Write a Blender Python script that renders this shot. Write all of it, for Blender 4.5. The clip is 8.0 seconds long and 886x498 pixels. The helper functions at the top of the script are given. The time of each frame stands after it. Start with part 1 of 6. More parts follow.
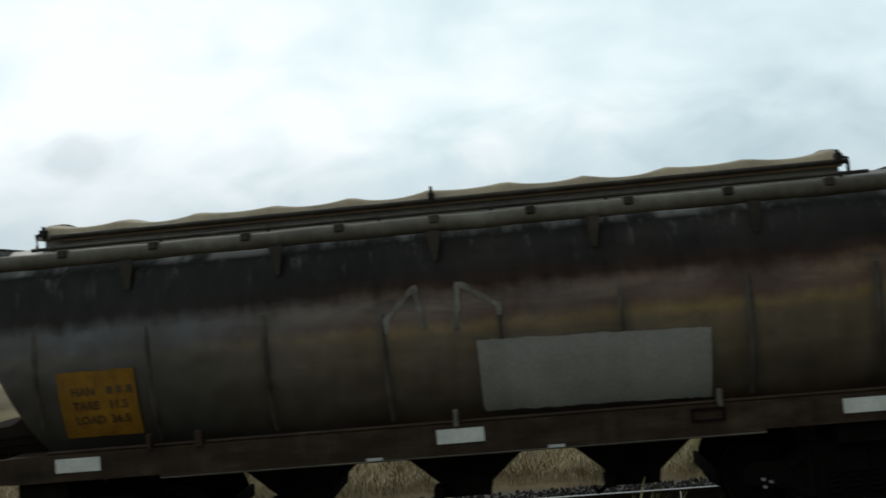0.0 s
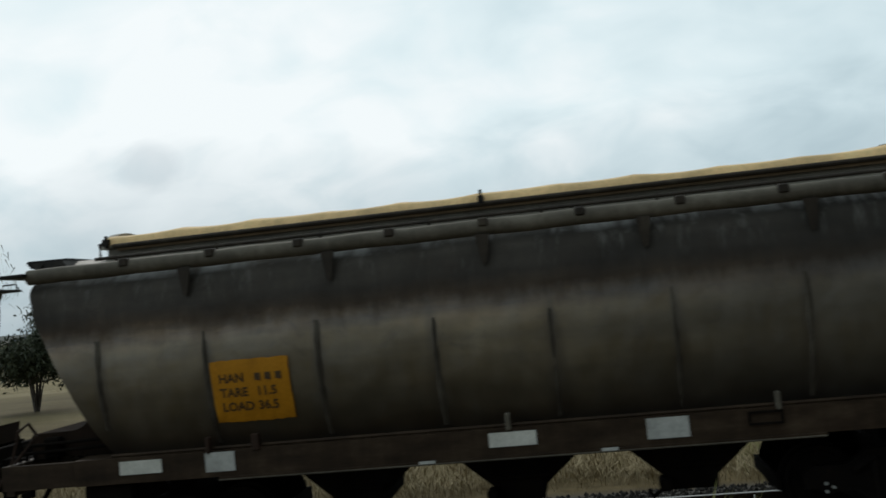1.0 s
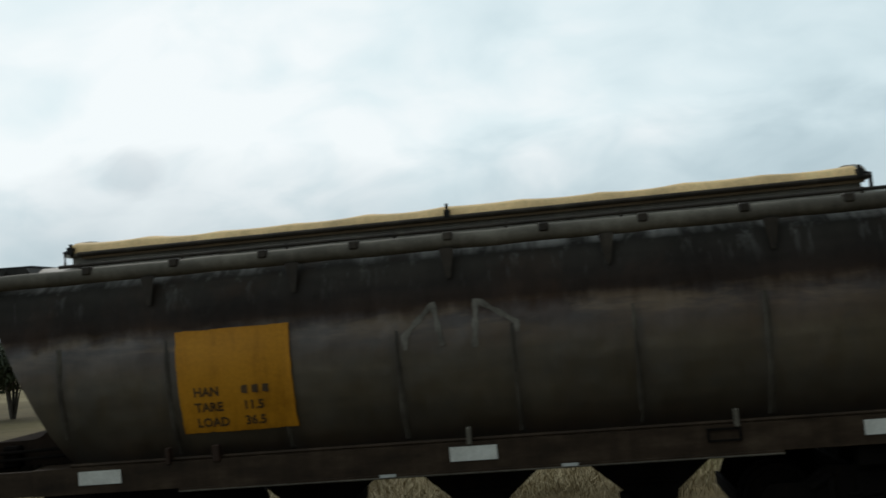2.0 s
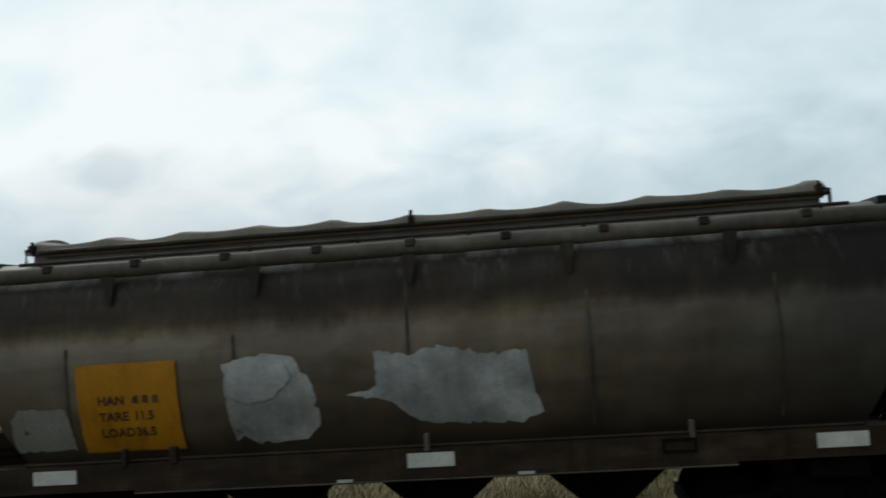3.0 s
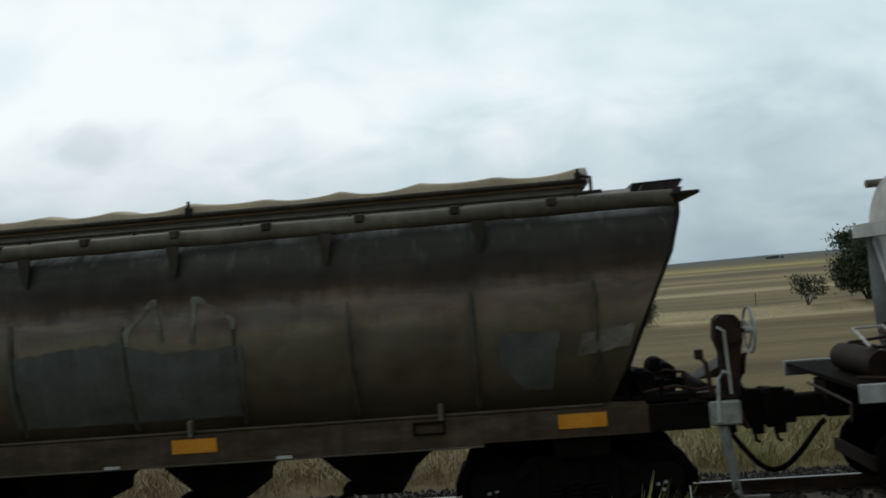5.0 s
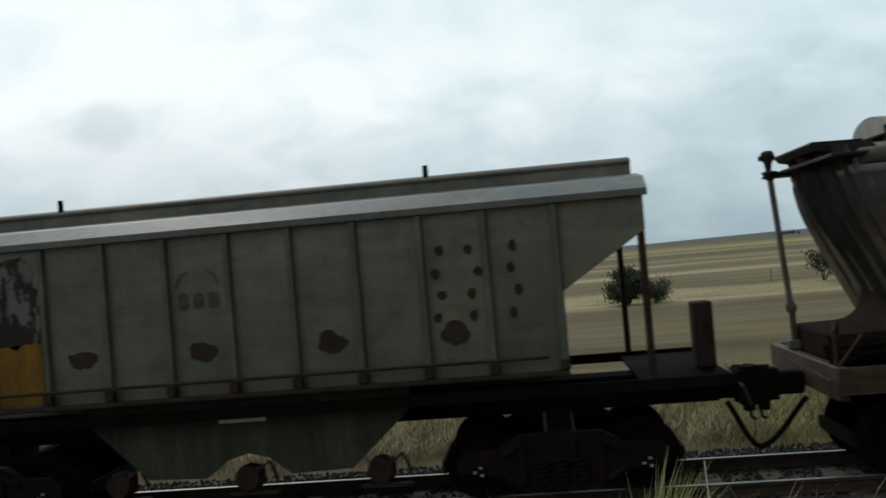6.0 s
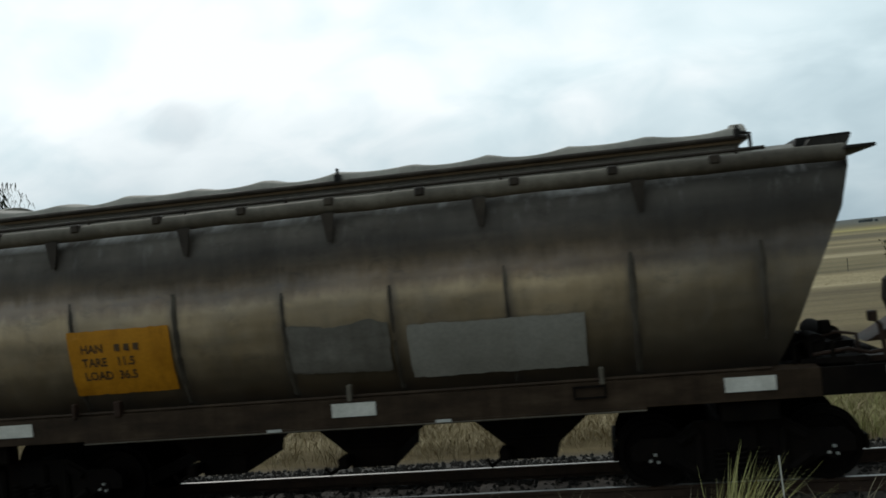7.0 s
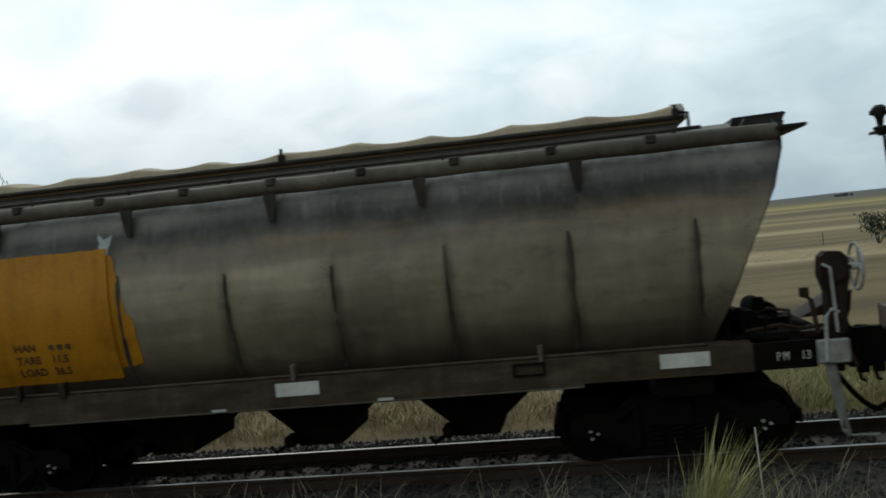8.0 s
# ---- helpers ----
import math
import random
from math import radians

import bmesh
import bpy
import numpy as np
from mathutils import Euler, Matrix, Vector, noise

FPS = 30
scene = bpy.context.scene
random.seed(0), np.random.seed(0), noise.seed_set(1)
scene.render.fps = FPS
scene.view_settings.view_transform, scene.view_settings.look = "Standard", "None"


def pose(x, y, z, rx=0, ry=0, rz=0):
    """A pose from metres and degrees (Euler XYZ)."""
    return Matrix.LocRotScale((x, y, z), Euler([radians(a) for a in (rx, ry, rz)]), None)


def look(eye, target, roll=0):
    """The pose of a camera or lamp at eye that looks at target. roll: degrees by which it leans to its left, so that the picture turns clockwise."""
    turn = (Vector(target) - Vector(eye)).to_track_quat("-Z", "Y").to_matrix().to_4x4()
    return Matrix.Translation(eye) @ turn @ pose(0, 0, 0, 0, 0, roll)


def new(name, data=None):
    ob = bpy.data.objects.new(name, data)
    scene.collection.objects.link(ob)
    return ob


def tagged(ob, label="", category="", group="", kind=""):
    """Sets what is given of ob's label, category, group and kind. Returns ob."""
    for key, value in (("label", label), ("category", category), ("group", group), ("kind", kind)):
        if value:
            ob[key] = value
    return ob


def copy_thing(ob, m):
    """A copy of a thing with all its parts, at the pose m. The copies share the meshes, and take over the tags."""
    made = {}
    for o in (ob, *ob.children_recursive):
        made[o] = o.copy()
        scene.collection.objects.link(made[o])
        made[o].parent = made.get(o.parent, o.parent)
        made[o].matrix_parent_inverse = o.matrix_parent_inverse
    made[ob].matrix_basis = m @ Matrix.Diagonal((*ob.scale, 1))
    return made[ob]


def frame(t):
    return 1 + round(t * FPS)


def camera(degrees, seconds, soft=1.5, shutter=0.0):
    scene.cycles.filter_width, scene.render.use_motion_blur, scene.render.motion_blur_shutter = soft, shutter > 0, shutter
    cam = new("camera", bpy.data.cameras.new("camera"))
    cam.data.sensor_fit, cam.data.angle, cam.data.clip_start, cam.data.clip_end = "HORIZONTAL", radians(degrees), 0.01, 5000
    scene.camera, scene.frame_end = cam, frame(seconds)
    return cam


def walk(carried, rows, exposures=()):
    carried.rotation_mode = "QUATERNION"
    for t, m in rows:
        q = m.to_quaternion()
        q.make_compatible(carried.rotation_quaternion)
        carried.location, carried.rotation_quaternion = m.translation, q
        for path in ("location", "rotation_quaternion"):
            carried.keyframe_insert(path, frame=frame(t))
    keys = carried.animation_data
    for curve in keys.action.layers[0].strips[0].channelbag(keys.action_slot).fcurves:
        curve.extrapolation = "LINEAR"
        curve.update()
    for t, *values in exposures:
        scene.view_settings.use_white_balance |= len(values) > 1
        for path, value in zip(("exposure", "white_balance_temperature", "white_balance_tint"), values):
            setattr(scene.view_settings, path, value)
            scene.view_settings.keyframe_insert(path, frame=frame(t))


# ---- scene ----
import collections

# camera: time, degrees turned to its left, degrees up, degrees leaning right, and the seconds by which the train is ahead
EYE = (0.0, 0.0, 2.536)
LENS = 53.31
SWAY = [
    (0.0, 4.17, 2.74, 5.10, -0.0043),
    (0.3, 5.74, 4.10, 5.21, -0.0067),
    (0.5, 5.95, 3.44, 6.18, -0.0058),
    (0.8, 7.17, 3.53, 5.41, 0.0012),
    (1.0, 8.29, 3.26, 5.74, 0.0019),
    (1.2, 9.36, 3.58, 4.72, -0.0002),
    (2.3, 6.22, 4.00, 4.58, 0.0048),
    (2.5, 6.06, 4.18, 3.94, 0.0035),
    (2.8, 5.56, 4.50, 3.91, 0.0067),
    (3.0, 5.86, 4.15, 3.82, 0.0079),
    (3.3, 6.11, 3.50, 3.48, 0.0129),
    (3.5, 5.98, 3.31, 4.25, 0.0031),
    (3.8, 5.78, 3.50, 4.11, -0.0023),
    (4.0, 5.16, 3.61, 3.50, -0.0072),
    (4.3, 4.19, 4.15, 3.45, -0.0133),
    (4.5, 3.92, 3.75, 3.08, 0.0176),
    (4.7, 3.00, 3.46, 3.28, -0.0261),
    (4.8, 3.79, 3.48, 3.24, 0.0074),
    (5.0, 4.95, 2.31, 4.60, 0.0022),
    (5.2, 4.85, 0.08, 4.73, -0.0034),
    (6.3, 7.61, 1.16, 5.23, -0.0002),
    (6.5, 9.57, 1.02, 6.21, -0.0030),
    (6.7, 9.33, 0.48, 5.61, 0.0016),
    (7.0, 10.22, 0.81, 5.40, 0.0044),
    (7.3, 9.66, 0.45, 4.80, 0.0032),
    (7.5, 9.80, 0.10, 5.29, 0.0014),
    (7.6, 9.38, 0.05, 4.83, 0.0054),
    (7.8, 9.35, -0.57, 5.47, -0.0048),
    (8.0, 9.05, -0.85, 5.72, -0.0080),
]
TRACK_Y = 10.02        # centre of the track; the train rolls along +x
SPEED, SLOWING = 11.890, -0.0204
WAGON_X = [-0.64, -12.74, -24.81, -36.89, -49.79, -62.73, -74.12, -85.51, -97.50]    # middle of each wagon at the start


def gaze(turn, up, lean):
    a, e = radians(turn), radians(up)
    way = Vector((-math.sin(a) * math.cos(e), math.cos(a) * math.cos(e), math.sin(e)))
    return look(EYE, Vector(EYE) + way, -lean)


cam = camera(LENS, 8.0, soft=1.7, shutter=0.08)
walk(cam, [(t, gaze(a, e, r)) for t, a, e, r, _ in SWAY], [(0.0, 0.12), (0.5, 0.0), (5.2, 0.0), (6.4, 0.10), (8.0, 0.14)])

# ---- light ----
world = bpy.data.worlds.new("overcast_sky")
scene.world = world
world.use_nodes = True


class Net:
    """Short writing for node trees."""

    def __init__(self, tree, keep=False):
        self.t = tree
        if not keep:
            tree.nodes.clear()

    def n(self, kind, ins=None, **props):
        node = self.t.nodes.new(kind)
        for k, v in props.items():
            if k == "op":
                node.operation = v
            elif k == "mode":
                node.blend_type = v
            elif k == "dtype":
                node.data_type = v
            elif k == "dims":
                node.noise_dimensions = v
        for k, v in (ins or {}).items():
            if hasattr(v, "is_output"):
                self.t.links.new(v, node.inputs[k])
            else:
                node.inputs[k].default_value = v
        return node

    def math(self, op, a, b=0.0, c=0.0):
        return self.n("ShaderNodeMath", {0: a, 1: b, 2: c}, op=op).outputs[0]

    def noise(self, vec, scale, detail=4.0, rough=0.55, dist=0.0):
        return self.n("ShaderNodeTexNoise", {"Vector": vec, "Scale": scale, "Detail": detail, "Roughness": rough, "Distortion": dist}).outputs["Fac"]

    def stretch(self, vec, sx, sy, sz):
        return self.n("ShaderNodeMapping", {"Vector": vec, "Scale": (sx, sy, sz)}).outputs[0]

    def ramp(self, fac, stops):
        node = self.n("ShaderNodeValToRGB", {"Fac": fac})
        el = node.color_ramp.elements
        while len(el) < len(stops):
            el.new(0.5)
        for e, (at, col) in zip(el, stops):
            e.position = at
            e.color = (*col, 1) if hasattr(col, "__len__") else (col, col, col, 1)
        return node.outputs["Color"]

    def mix(self, fac, a, b, mode="MIX"):
        node = self.n("ShaderNodeMixRGB", {0: fac, 1: a if hasattr(a, "is_output") else (*a, 1), 2: b if hasattr(b, "is_output") else (*b, 1)}, mode=mode)
        return node.outputs[0]

    def smooth(self, v, lo, hi):
        return self.n("ShaderNodeMapRange", {"Value": v, "From Min": lo, "From Max": hi}).outputs[0]


def make_sky():
    w = Net(world.node_tree)
    ray = w.n("ShaderNodeTexCoord").outputs["Generated"]
    sep = w.n("ShaderNodeSeparateXYZ", {0: ray})
    x, y, z = sep.outputs
    low = w.math("ADD", w.math("MAXIMUM", z, 0.0), 0.55)
    flat = w.n("ShaderNodeCombineXYZ", {0: w.math("DIVIDE", x, low), 1: w.math("DIVIDE", y, low), 2: 0.0}).outputs[0]
    big = w.noise(w.stretch(flat, 1.0, 1.0, 1), 2.1, 3.0, 0.5, 0.3)
    fine = w.noise(w.stretch(flat, 1.0, 1.25, 1), 6.0, 4.0, 0.5, 0.4)
    mass = w.math("ADD", w.math("MULTIPLY", big, 0.62), w.math("MULTIPLY", fine, 0.38))
    # the sun stands behind the cloud to the left of the line of sight
    glow = w.n("ShaderNodeVectorMath", {0: ray, 1: Vector((-0.46, 0.82, 0.33)).normalized()}, op="DOT_PRODUCT").outputs["Value"]
    mass = w.math("ADD", mass, w.math("MULTIPLY", w.smooth(glow, 0.72, 1.0), 0.16))
    cloud = w.ramp(mass, [(0.36, (0.56, 0.70, 0.75)), (0.47, (0.68, 0.82, 0.865)), (0.57, (0.785, 0.91, 0.945)), (0.68, (0.94, 1.0, 1.015))])
    # the cloud base darkens and thickens towards the horizon
    hor = w.math("ADD", z, w.math("MULTIPLY", w.math("SUBTRACT", fine, 0.5), 0.12))
    cloud = w.mix(w.smooth(hor, 0.20, 0.0), cloud, (0.355, 0.465, 0.53))
    # the whole deck is brighter on the sun's side
    side = w.n("ShaderNodeVectorMath", {0: ray, 1: Vector((-0.80, 0.42, 0.42)).normalized()}, op="DOT_PRODUCT").outputs["Value"]
    cloud = w.mix(1.0, cloud, w.ramp(w.smooth(side, -1.0, 1.0), [(0.0, 0.05), (0.30, 0.25), (0.55, 0.98), (1.0, 1.0)]), "MULTIPLY")
    # one small dark puff
    puff = w.n("ShaderNodeVectorMath", {0: ray, 1: Vector((-0.437, 0.883, 0.172)).normalized()}, op="DISTANCE").outputs["Value"]
    puff = w.math("ADD", puff, w.math("MULTIPLY", w.math("SUBTRACT", fine, 0.5), 0.05))
    cloud = w.mix(w.math("MULTIPLY", w.smooth(puff, 0.030, 0.010), 0.34), cloud, (0.50, 0.58, 0.63))
    sky = w.n("ShaderNodeTexSky")
    sky.sky_type = "NISHITA"
    sky.sun_disc, sky.sun_elevation, sky.sun_rotation = False, radians(38), radians(-29)
    thin = w.n("ShaderNodeBackground", {"Color": sky.outputs[0], "Strength": 0.05})
    deck = w.n("ShaderNodeBackground", {"Color": cloud, "Strength": 1.0})
    both = w.n("ShaderNodeMixShader", {0: 0.93, 1: thin.outputs[0], 2: deck.outputs[0]})
    out = w.n("ShaderNodeOutputWorld", {"Surface": both.outputs[0]})


make_sky()
sun = new("sun", bpy.data.lights.new("sun", "SUN"))
sun.data.energy, sun.data.angle, sun.data.color = 0.8, radians(14), (1.0, 0.96, 0.9)
sun.matrix_world = look((0, 0, 0), (0.38, -0.69, -0.62))


# ---- materials ----
def surface(name, stops, scale=1.5, rough=0.6, metal=0.0, grain=30.0, bump=0.15, streak=0.25, stretch=(1, 1, 1), vary=0.0, gloss=0.2):
    """Mottled paint, rust, cloth, soil: a ramp over a broad noise, broken by a fine one and by streaks that run down."""
    m = bpy.data.materials.new(name)
    m.use_nodes = True
    w = Net(m.node_tree)
    at = w.n("ShaderNodeTexCoord").outputs["Object"]
    broad = w.noise(w.stretch(at, *stretch), scale, 5.0, 0.6)
    fine = w.noise(at, grain, 3.0, 0.6)
    runs = w.noise(w.stretch(at, 9, 9, 0.7), 1.0, 3.0, 0.6)
    v = w.math("ADD", w.math("MULTIPLY", broad, 1.0 - streak), w.math("MULTIPLY", runs, streak))
    col = w.ramp(v, stops)
    col = w.mix(0.35, col, w.ramp(fine, [(0.3, 0.45), (0.7, 1.0)]), "MULTIPLY")
    if vary:
        rnd = w.n("ShaderNodeObjectInfo").outputs["Random"]
        col = w.mix(vary, col, w.ramp(rnd, [(0.0, 0.45), (1.0, 1.0)]), "MULTIPLY")
    b = w.n("ShaderNodeBump", {"Height": fine, "Strength": bump, "Distance": 0.01}).outputs[0]
    r = w.smooth(broad, 0.2, 0.8)
    r = w.n("ShaderNodeMapRange", {"Value": r, "To Min": max(rough - 0.12, 0.05), "To Max": min(rough + 0.12, 1.0)}).outputs[0]
    s = w.n("ShaderNodeBsdfPrincipled", {"Base Color": col, "Roughness": r, "Metallic": metal, "Normal": b, "Specular IOR Level": gloss})
    w.n("ShaderNodeOutputMaterial", {"Surface": s.outputs[0]})
    return m


def sooty(name, stops, rust=0.3, rough=0.5, seed=0.0, patchy=0.16, tone=0.88, scuff=0.28, warm=(1.36, 1.10, 0.80), grime=0.45, gloss=0.75, crust=2.50, stain=0.42, streaky=1.0, dark_span=(90.0, 91.0, 92.0, 93.0, 0.0), sheets=(-0.63, 1.2), worn=None, seams=0.7, dents=1.0):
    """Weathered wagon side: bands of soot, road film and bare paint up the side, sheen and undercurve shade painted in
    (stops: metres over the rail, colour), with rust and runs.
    sheets: one seam and the width of a plate; worn: colour of the rubbed upper edge, sky glint painted in."""
    m = bpy.data.materials.new(name)
    m.use_nodes = True
    w = Net(m.node_tree)
    at = w.n("ShaderNodeVectorMath", {0: w.n("ShaderNodeTexCoord").outputs["Object"], 1: (seed, 0, 0)}, op="ADD").outputs[0]
    sep = w.n("ShaderNodeSeparateXYZ", {0: at})
    x, z = w.math("SUBTRACT", sep.outputs[0], seed), sep.outputs[2]
    edge = w.noise(w.stretch(at, 1.6, 1.6, 0.5), 1.3, 5.0, 0.65)
    small = w.noise(w.stretch(at, 4, 4, 1.6), 1.6, 5.0, 0.7)
    wob = w.math("ADD", w.math("MULTIPLY", w.math("SUBTRACT", edge, 0.5), 0.22), w.math("MULTIPLY", w.math("SUBTRACT", small, 0.5), patchy))
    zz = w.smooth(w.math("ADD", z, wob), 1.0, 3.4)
    # the soot above is neutral, the film and painted sheen below it warm
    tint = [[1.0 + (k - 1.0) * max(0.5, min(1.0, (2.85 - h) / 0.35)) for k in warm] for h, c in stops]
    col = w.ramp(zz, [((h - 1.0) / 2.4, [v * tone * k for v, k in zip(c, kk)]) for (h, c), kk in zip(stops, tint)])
    blot = w.noise(at, 1.1, 6.0, 0.65, 0.4)
    col = w.mix(w.math("MULTIPLY", w.smooth(blot, 0.52, 0.75), rust), col, (0.085, 0.045, 0.025))
    runs = w.noise(w.stretch(at, 5.5, 5.5, 0.8), 1.0, 3.0, 0.6)
    col = w.mix(0.4 * streaky, col, w.ramp(runs, [(0.3, 0.5), (0.62, 1.0)]), "MULTIPLY")
    cloudy = w.noise(w.stretch(at, 0.9, 0.9, 1.3), 1.4, 4.0, 0.6)
    col = w.mix(0.6 * (0.4 + 0.6 * streaky), col, w.ramp(cloudy, [(0.3, 0.45), (0.65, 1.0)]), "MULTIPLY")
    # each plate has weathered a little differently
    plate_at = w.math("DIVIDE", w.math("SUBTRACT", x, sheets[0]), sheets[1])
    sheet = w.n("ShaderNodeTexWhiteNoise", {"W": w.math("ADD", w.math("FLOOR", plate_at), seed)}, dims="1D").outputs["Value"]
    col = w.mix(0.40, col, w.ramp(sheet, [(0.0, 0.62), (1.0, 1.12)]), "MULTIPLY")
    # brown rust showing through along the lower edge of the soot
    edge2 = w.noise(w.stretch(at, 0.55, 0.55, 2.5), 1.6, 5.0, 0.65, 0.3)
    near = w.math("SUBTRACT", 1.0, w.smooth(w.math("ABSOLUTE", w.math("SUBTRACT", w.math("ADD", z, wob), crust - 0.07)), 0.03, 0.20))
    col = w.mix(w.math("MULTIPLY", w.math("MULTIPLY", near, w.smooth(edge2, 0.44, 0.60)), stain), col, (0.22, 0.145, 0.075))
    # long bands painted along the side to imitate satin sheen
    satin_bands = w.noise(w.stretch(at, 0.35, 0.35, 3.6), 1.2, 2.5, 0.5, 0.2)
    col = w.mix(0.5 * streaky, col, w.ramp(satin_bands, [(0.34, 0.55), (0.5, 0.9), (0.64, 1.3)]), "MULTIPLY")
    # darker over one stretch of the length
    along = w.math("ADD", x, w.math("MULTIPLY", w.math("SUBTRACT", edge, 0.5), 1.2))
    grey = w.math("MULTIPLY", w.math("MULTIPLY", w.smooth(along, dark_span[0], dark_span[1]), w.smooth(along, dark_span[3], dark_span[2])), dark_span[4])
    col = w.mix(grey, col, (0.020, 0.019, 0.017))
    # shade and run-down grime painted along the seams, broader towards the foot
    off = w.math("MULTIPLY", w.math("ABSOLUTE", w.math("SUBTRACT", w.math("FRACT", w.math("ADD", plate_at, 0.5)), 0.5)), sheets[1])
    off = w.math("ADD", off, w.math("MULTIPLY", w.math("SUBTRACT", small, 0.5), 0.12))
    broad = w.n("ShaderNodeMapRange", {"Value": z, "From Min": 2.5, "From Max": 1.3, "To Min": 0.06, "To Max": 0.16}).outputs[0]
    seam = w.math("SUBTRACT", 1.0, w.math("MINIMUM", w.math("DIVIDE", w.math("MAXIMUM", off, 0.0), broad), 1.0))
    seam = w.math("MULTIPLY", w.math("MULTIPLY", seam, w.smooth(w.math("ADD", z, wob), 2.55, 2.25)), seams)
    col = w.mix(seam, col, (0.022, 0.016, 0.011))
    drip = w.noise(w.stretch(at, 9, 9, 0.9), 1.0, 4.0, 0.65, 0.2)
    upper = w.math("MULTIPLY", w.smooth(z, 2.72, 3.05), w.smooth(drip, 0.56, 0.72))
    col = w.mix(w.math("MULTIPLY", upper, scuff), col, (0.30, 0.295, 0.28))
    # a pale sky glint is painted into the rubbed upper edge
    if worn:
        rub_glint = w.math("MULTIPLY", w.smooth(w.math("ADD", z, w.math("MULTIPLY", w.math("SUBTRACT", small, 0.5), 0.04)), 3.06, 3.10), w.smooth(w.noise(w.stretch(at, 1.3, 0.2, 0.2), 1.0, 5.0, 0.7), 0.47, 0.60))
        col = w.mix(w.math("MULTIPLY", rub_glint, 0.8), col, [0.8 * v for v in worn])
    scab = w.noise(w.stretch(at, 1.4, 1.4, 2.2), 2.2, 7.0, 0.75, 0.6)
    col = w.mix(w.math("MULTIPLY", w.smooth(scab, 0.55, 0.70), grime), col, (0.028, 0.022, 0.018))
    fine = w.noise(at, 30.0, 3.0, 0.7)
    col = w.mix(0.12, col, w.ramp(fine, [(0.3, 0.5), (0.7, 1.0)]), "MULTIPLY")
    dent = w.noise(w.stretch(at, 1.0, 1.0, 1.0), 2.4, 2.0, 0.4)
    b = w.n("ShaderNodeBump", {"Height": w.math("ADD", w.math("MULTIPLY", dent, dents), w.math("MULTIPLY", fine, 0.04)), "Strength": 0.5, "Distance": 0.06}).outputs[0]
    r = w.n("ShaderNodeMapRange", {"Value": small, "From Min": 0.3, "From Max": 0.7, "To Min": rough - 0.1, "To Max": rough + 0.15}).outputs[0]
    # the soot crust is dull, the film-covered paint below it satin
    dull = w.smooth(w.math("ADD", z, wob), crust - 0.06, crust + 0.10)
    r = w.math("ADD", r, w.math("MULTIPLY", dull, 0.30))
    spec = w.math("MULTIPLY", w.math("SUBTRACT", 1.0, w.math("MULTIPLY", dull, 0.75)), gloss)
    s = w.n("ShaderNodeBsdfPrincipled", {"Base Color": col, "Roughness": r, "Normal": b, "Specular IOR Level": spec})
    w.n("ShaderNodeOutputMaterial", {"Surface": s.outputs[0]})
    return m


# BLACK and BOGIE sit near black: crushed underframe shade is in their colour
BLACK = surface("shade_black_grime", [(0.3, (0.004, 0.0036, 0.0033)), (0.7, (0.014, 0.011, 0.009))], 3.0, 0.85, gloss=0.02)
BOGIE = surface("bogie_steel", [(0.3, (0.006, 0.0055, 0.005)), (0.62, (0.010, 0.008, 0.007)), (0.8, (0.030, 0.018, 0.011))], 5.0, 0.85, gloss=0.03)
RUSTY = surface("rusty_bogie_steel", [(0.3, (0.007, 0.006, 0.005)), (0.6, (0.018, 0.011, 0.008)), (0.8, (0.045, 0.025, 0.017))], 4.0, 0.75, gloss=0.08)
SHROUD = surface("brown_deck_steel", [(0.3, (0.012, 0.009, 0.007)), (0.6, (0.028, 0.019, 0.014)), (0.8, (0.055, 0.038, 0.027))], 3.0, 0.9, gloss=0.02)
GEAR = surface("brake_gear_steel", [(0.3, (0.014, 0.010, 0.008)), (0.6, (0.045, 0.026, 0.018)), (0.8, (0.10, 0.065, 0.048))], 5.0, 0.65, gloss=0.12)
DARKSILL = surface("dark_sill_paint", [(0.3, (0.016, 0.010, 0.006)), (0.5, (0.036, 0.023, 0.014)), (0.75, (0.078, 0.054, 0.034))], 2.6, 0.65, stretch=(0.7, 1, 2.5), gloss=0.12)
SILL = surface("sill_paint", [(0.3, (0.020, 0.013, 0.008)), (0.5, (0.056, 0.038, 0.023)), (0.75, (0.115, 0.088, 0.058))], 2.6, 0.6, stretch=(0.7, 1, 2.5))
PIPE = surface("roof_edge_steel", [(0.3, (0.055, 0.047, 0.037)), (0.52, (0.125, 0.11, 0.087)), (0.8, (0.25, 0.223, 0.18))], 2.2, 0.65, stretch=(0.5, 1, 1), gloss=0.1)
ROOF = surface("roof_sheet", [(0.3, (0.09, 0.08, 0.064)), (0.55, (0.19, 0.172, 0.14)), (0.8, (0.31, 0.285, 0.235))], 1.6, 0.55, stretch=(0.6, 2, 2))
DARKTOP = surface("dark_end_sheet", [(0.3, (0.010, 0.010, 0.010)), (0.7, (0.033, 0.029, 0.026))], 2.0, 0.6, gloss=0.12)
FOLDED = surface("folded_end_sheet", [(0.3, (0.016, 0.014, 0.012)), (0.55, (0.042, 0.037, 0.031)), (0.8, (0.09, 0.081, 0.07))], 1.5, 0.6, streak=0.6, gloss=0.15)
WHITE = surface("white_marker", [(0.3, (0.50, 0.49, 0.44)), (0.7, (0.74, 0.73, 0.67))], 6.0, 0.45, grain=60, bump=0.03)
AMBER = surface("amber_marker", [(0.3, (0.55, 0.20, 0.015)), (0.7, (0.72, 0.30, 0.03))], 6.0, 0.4, grain=60, bump=0.03)
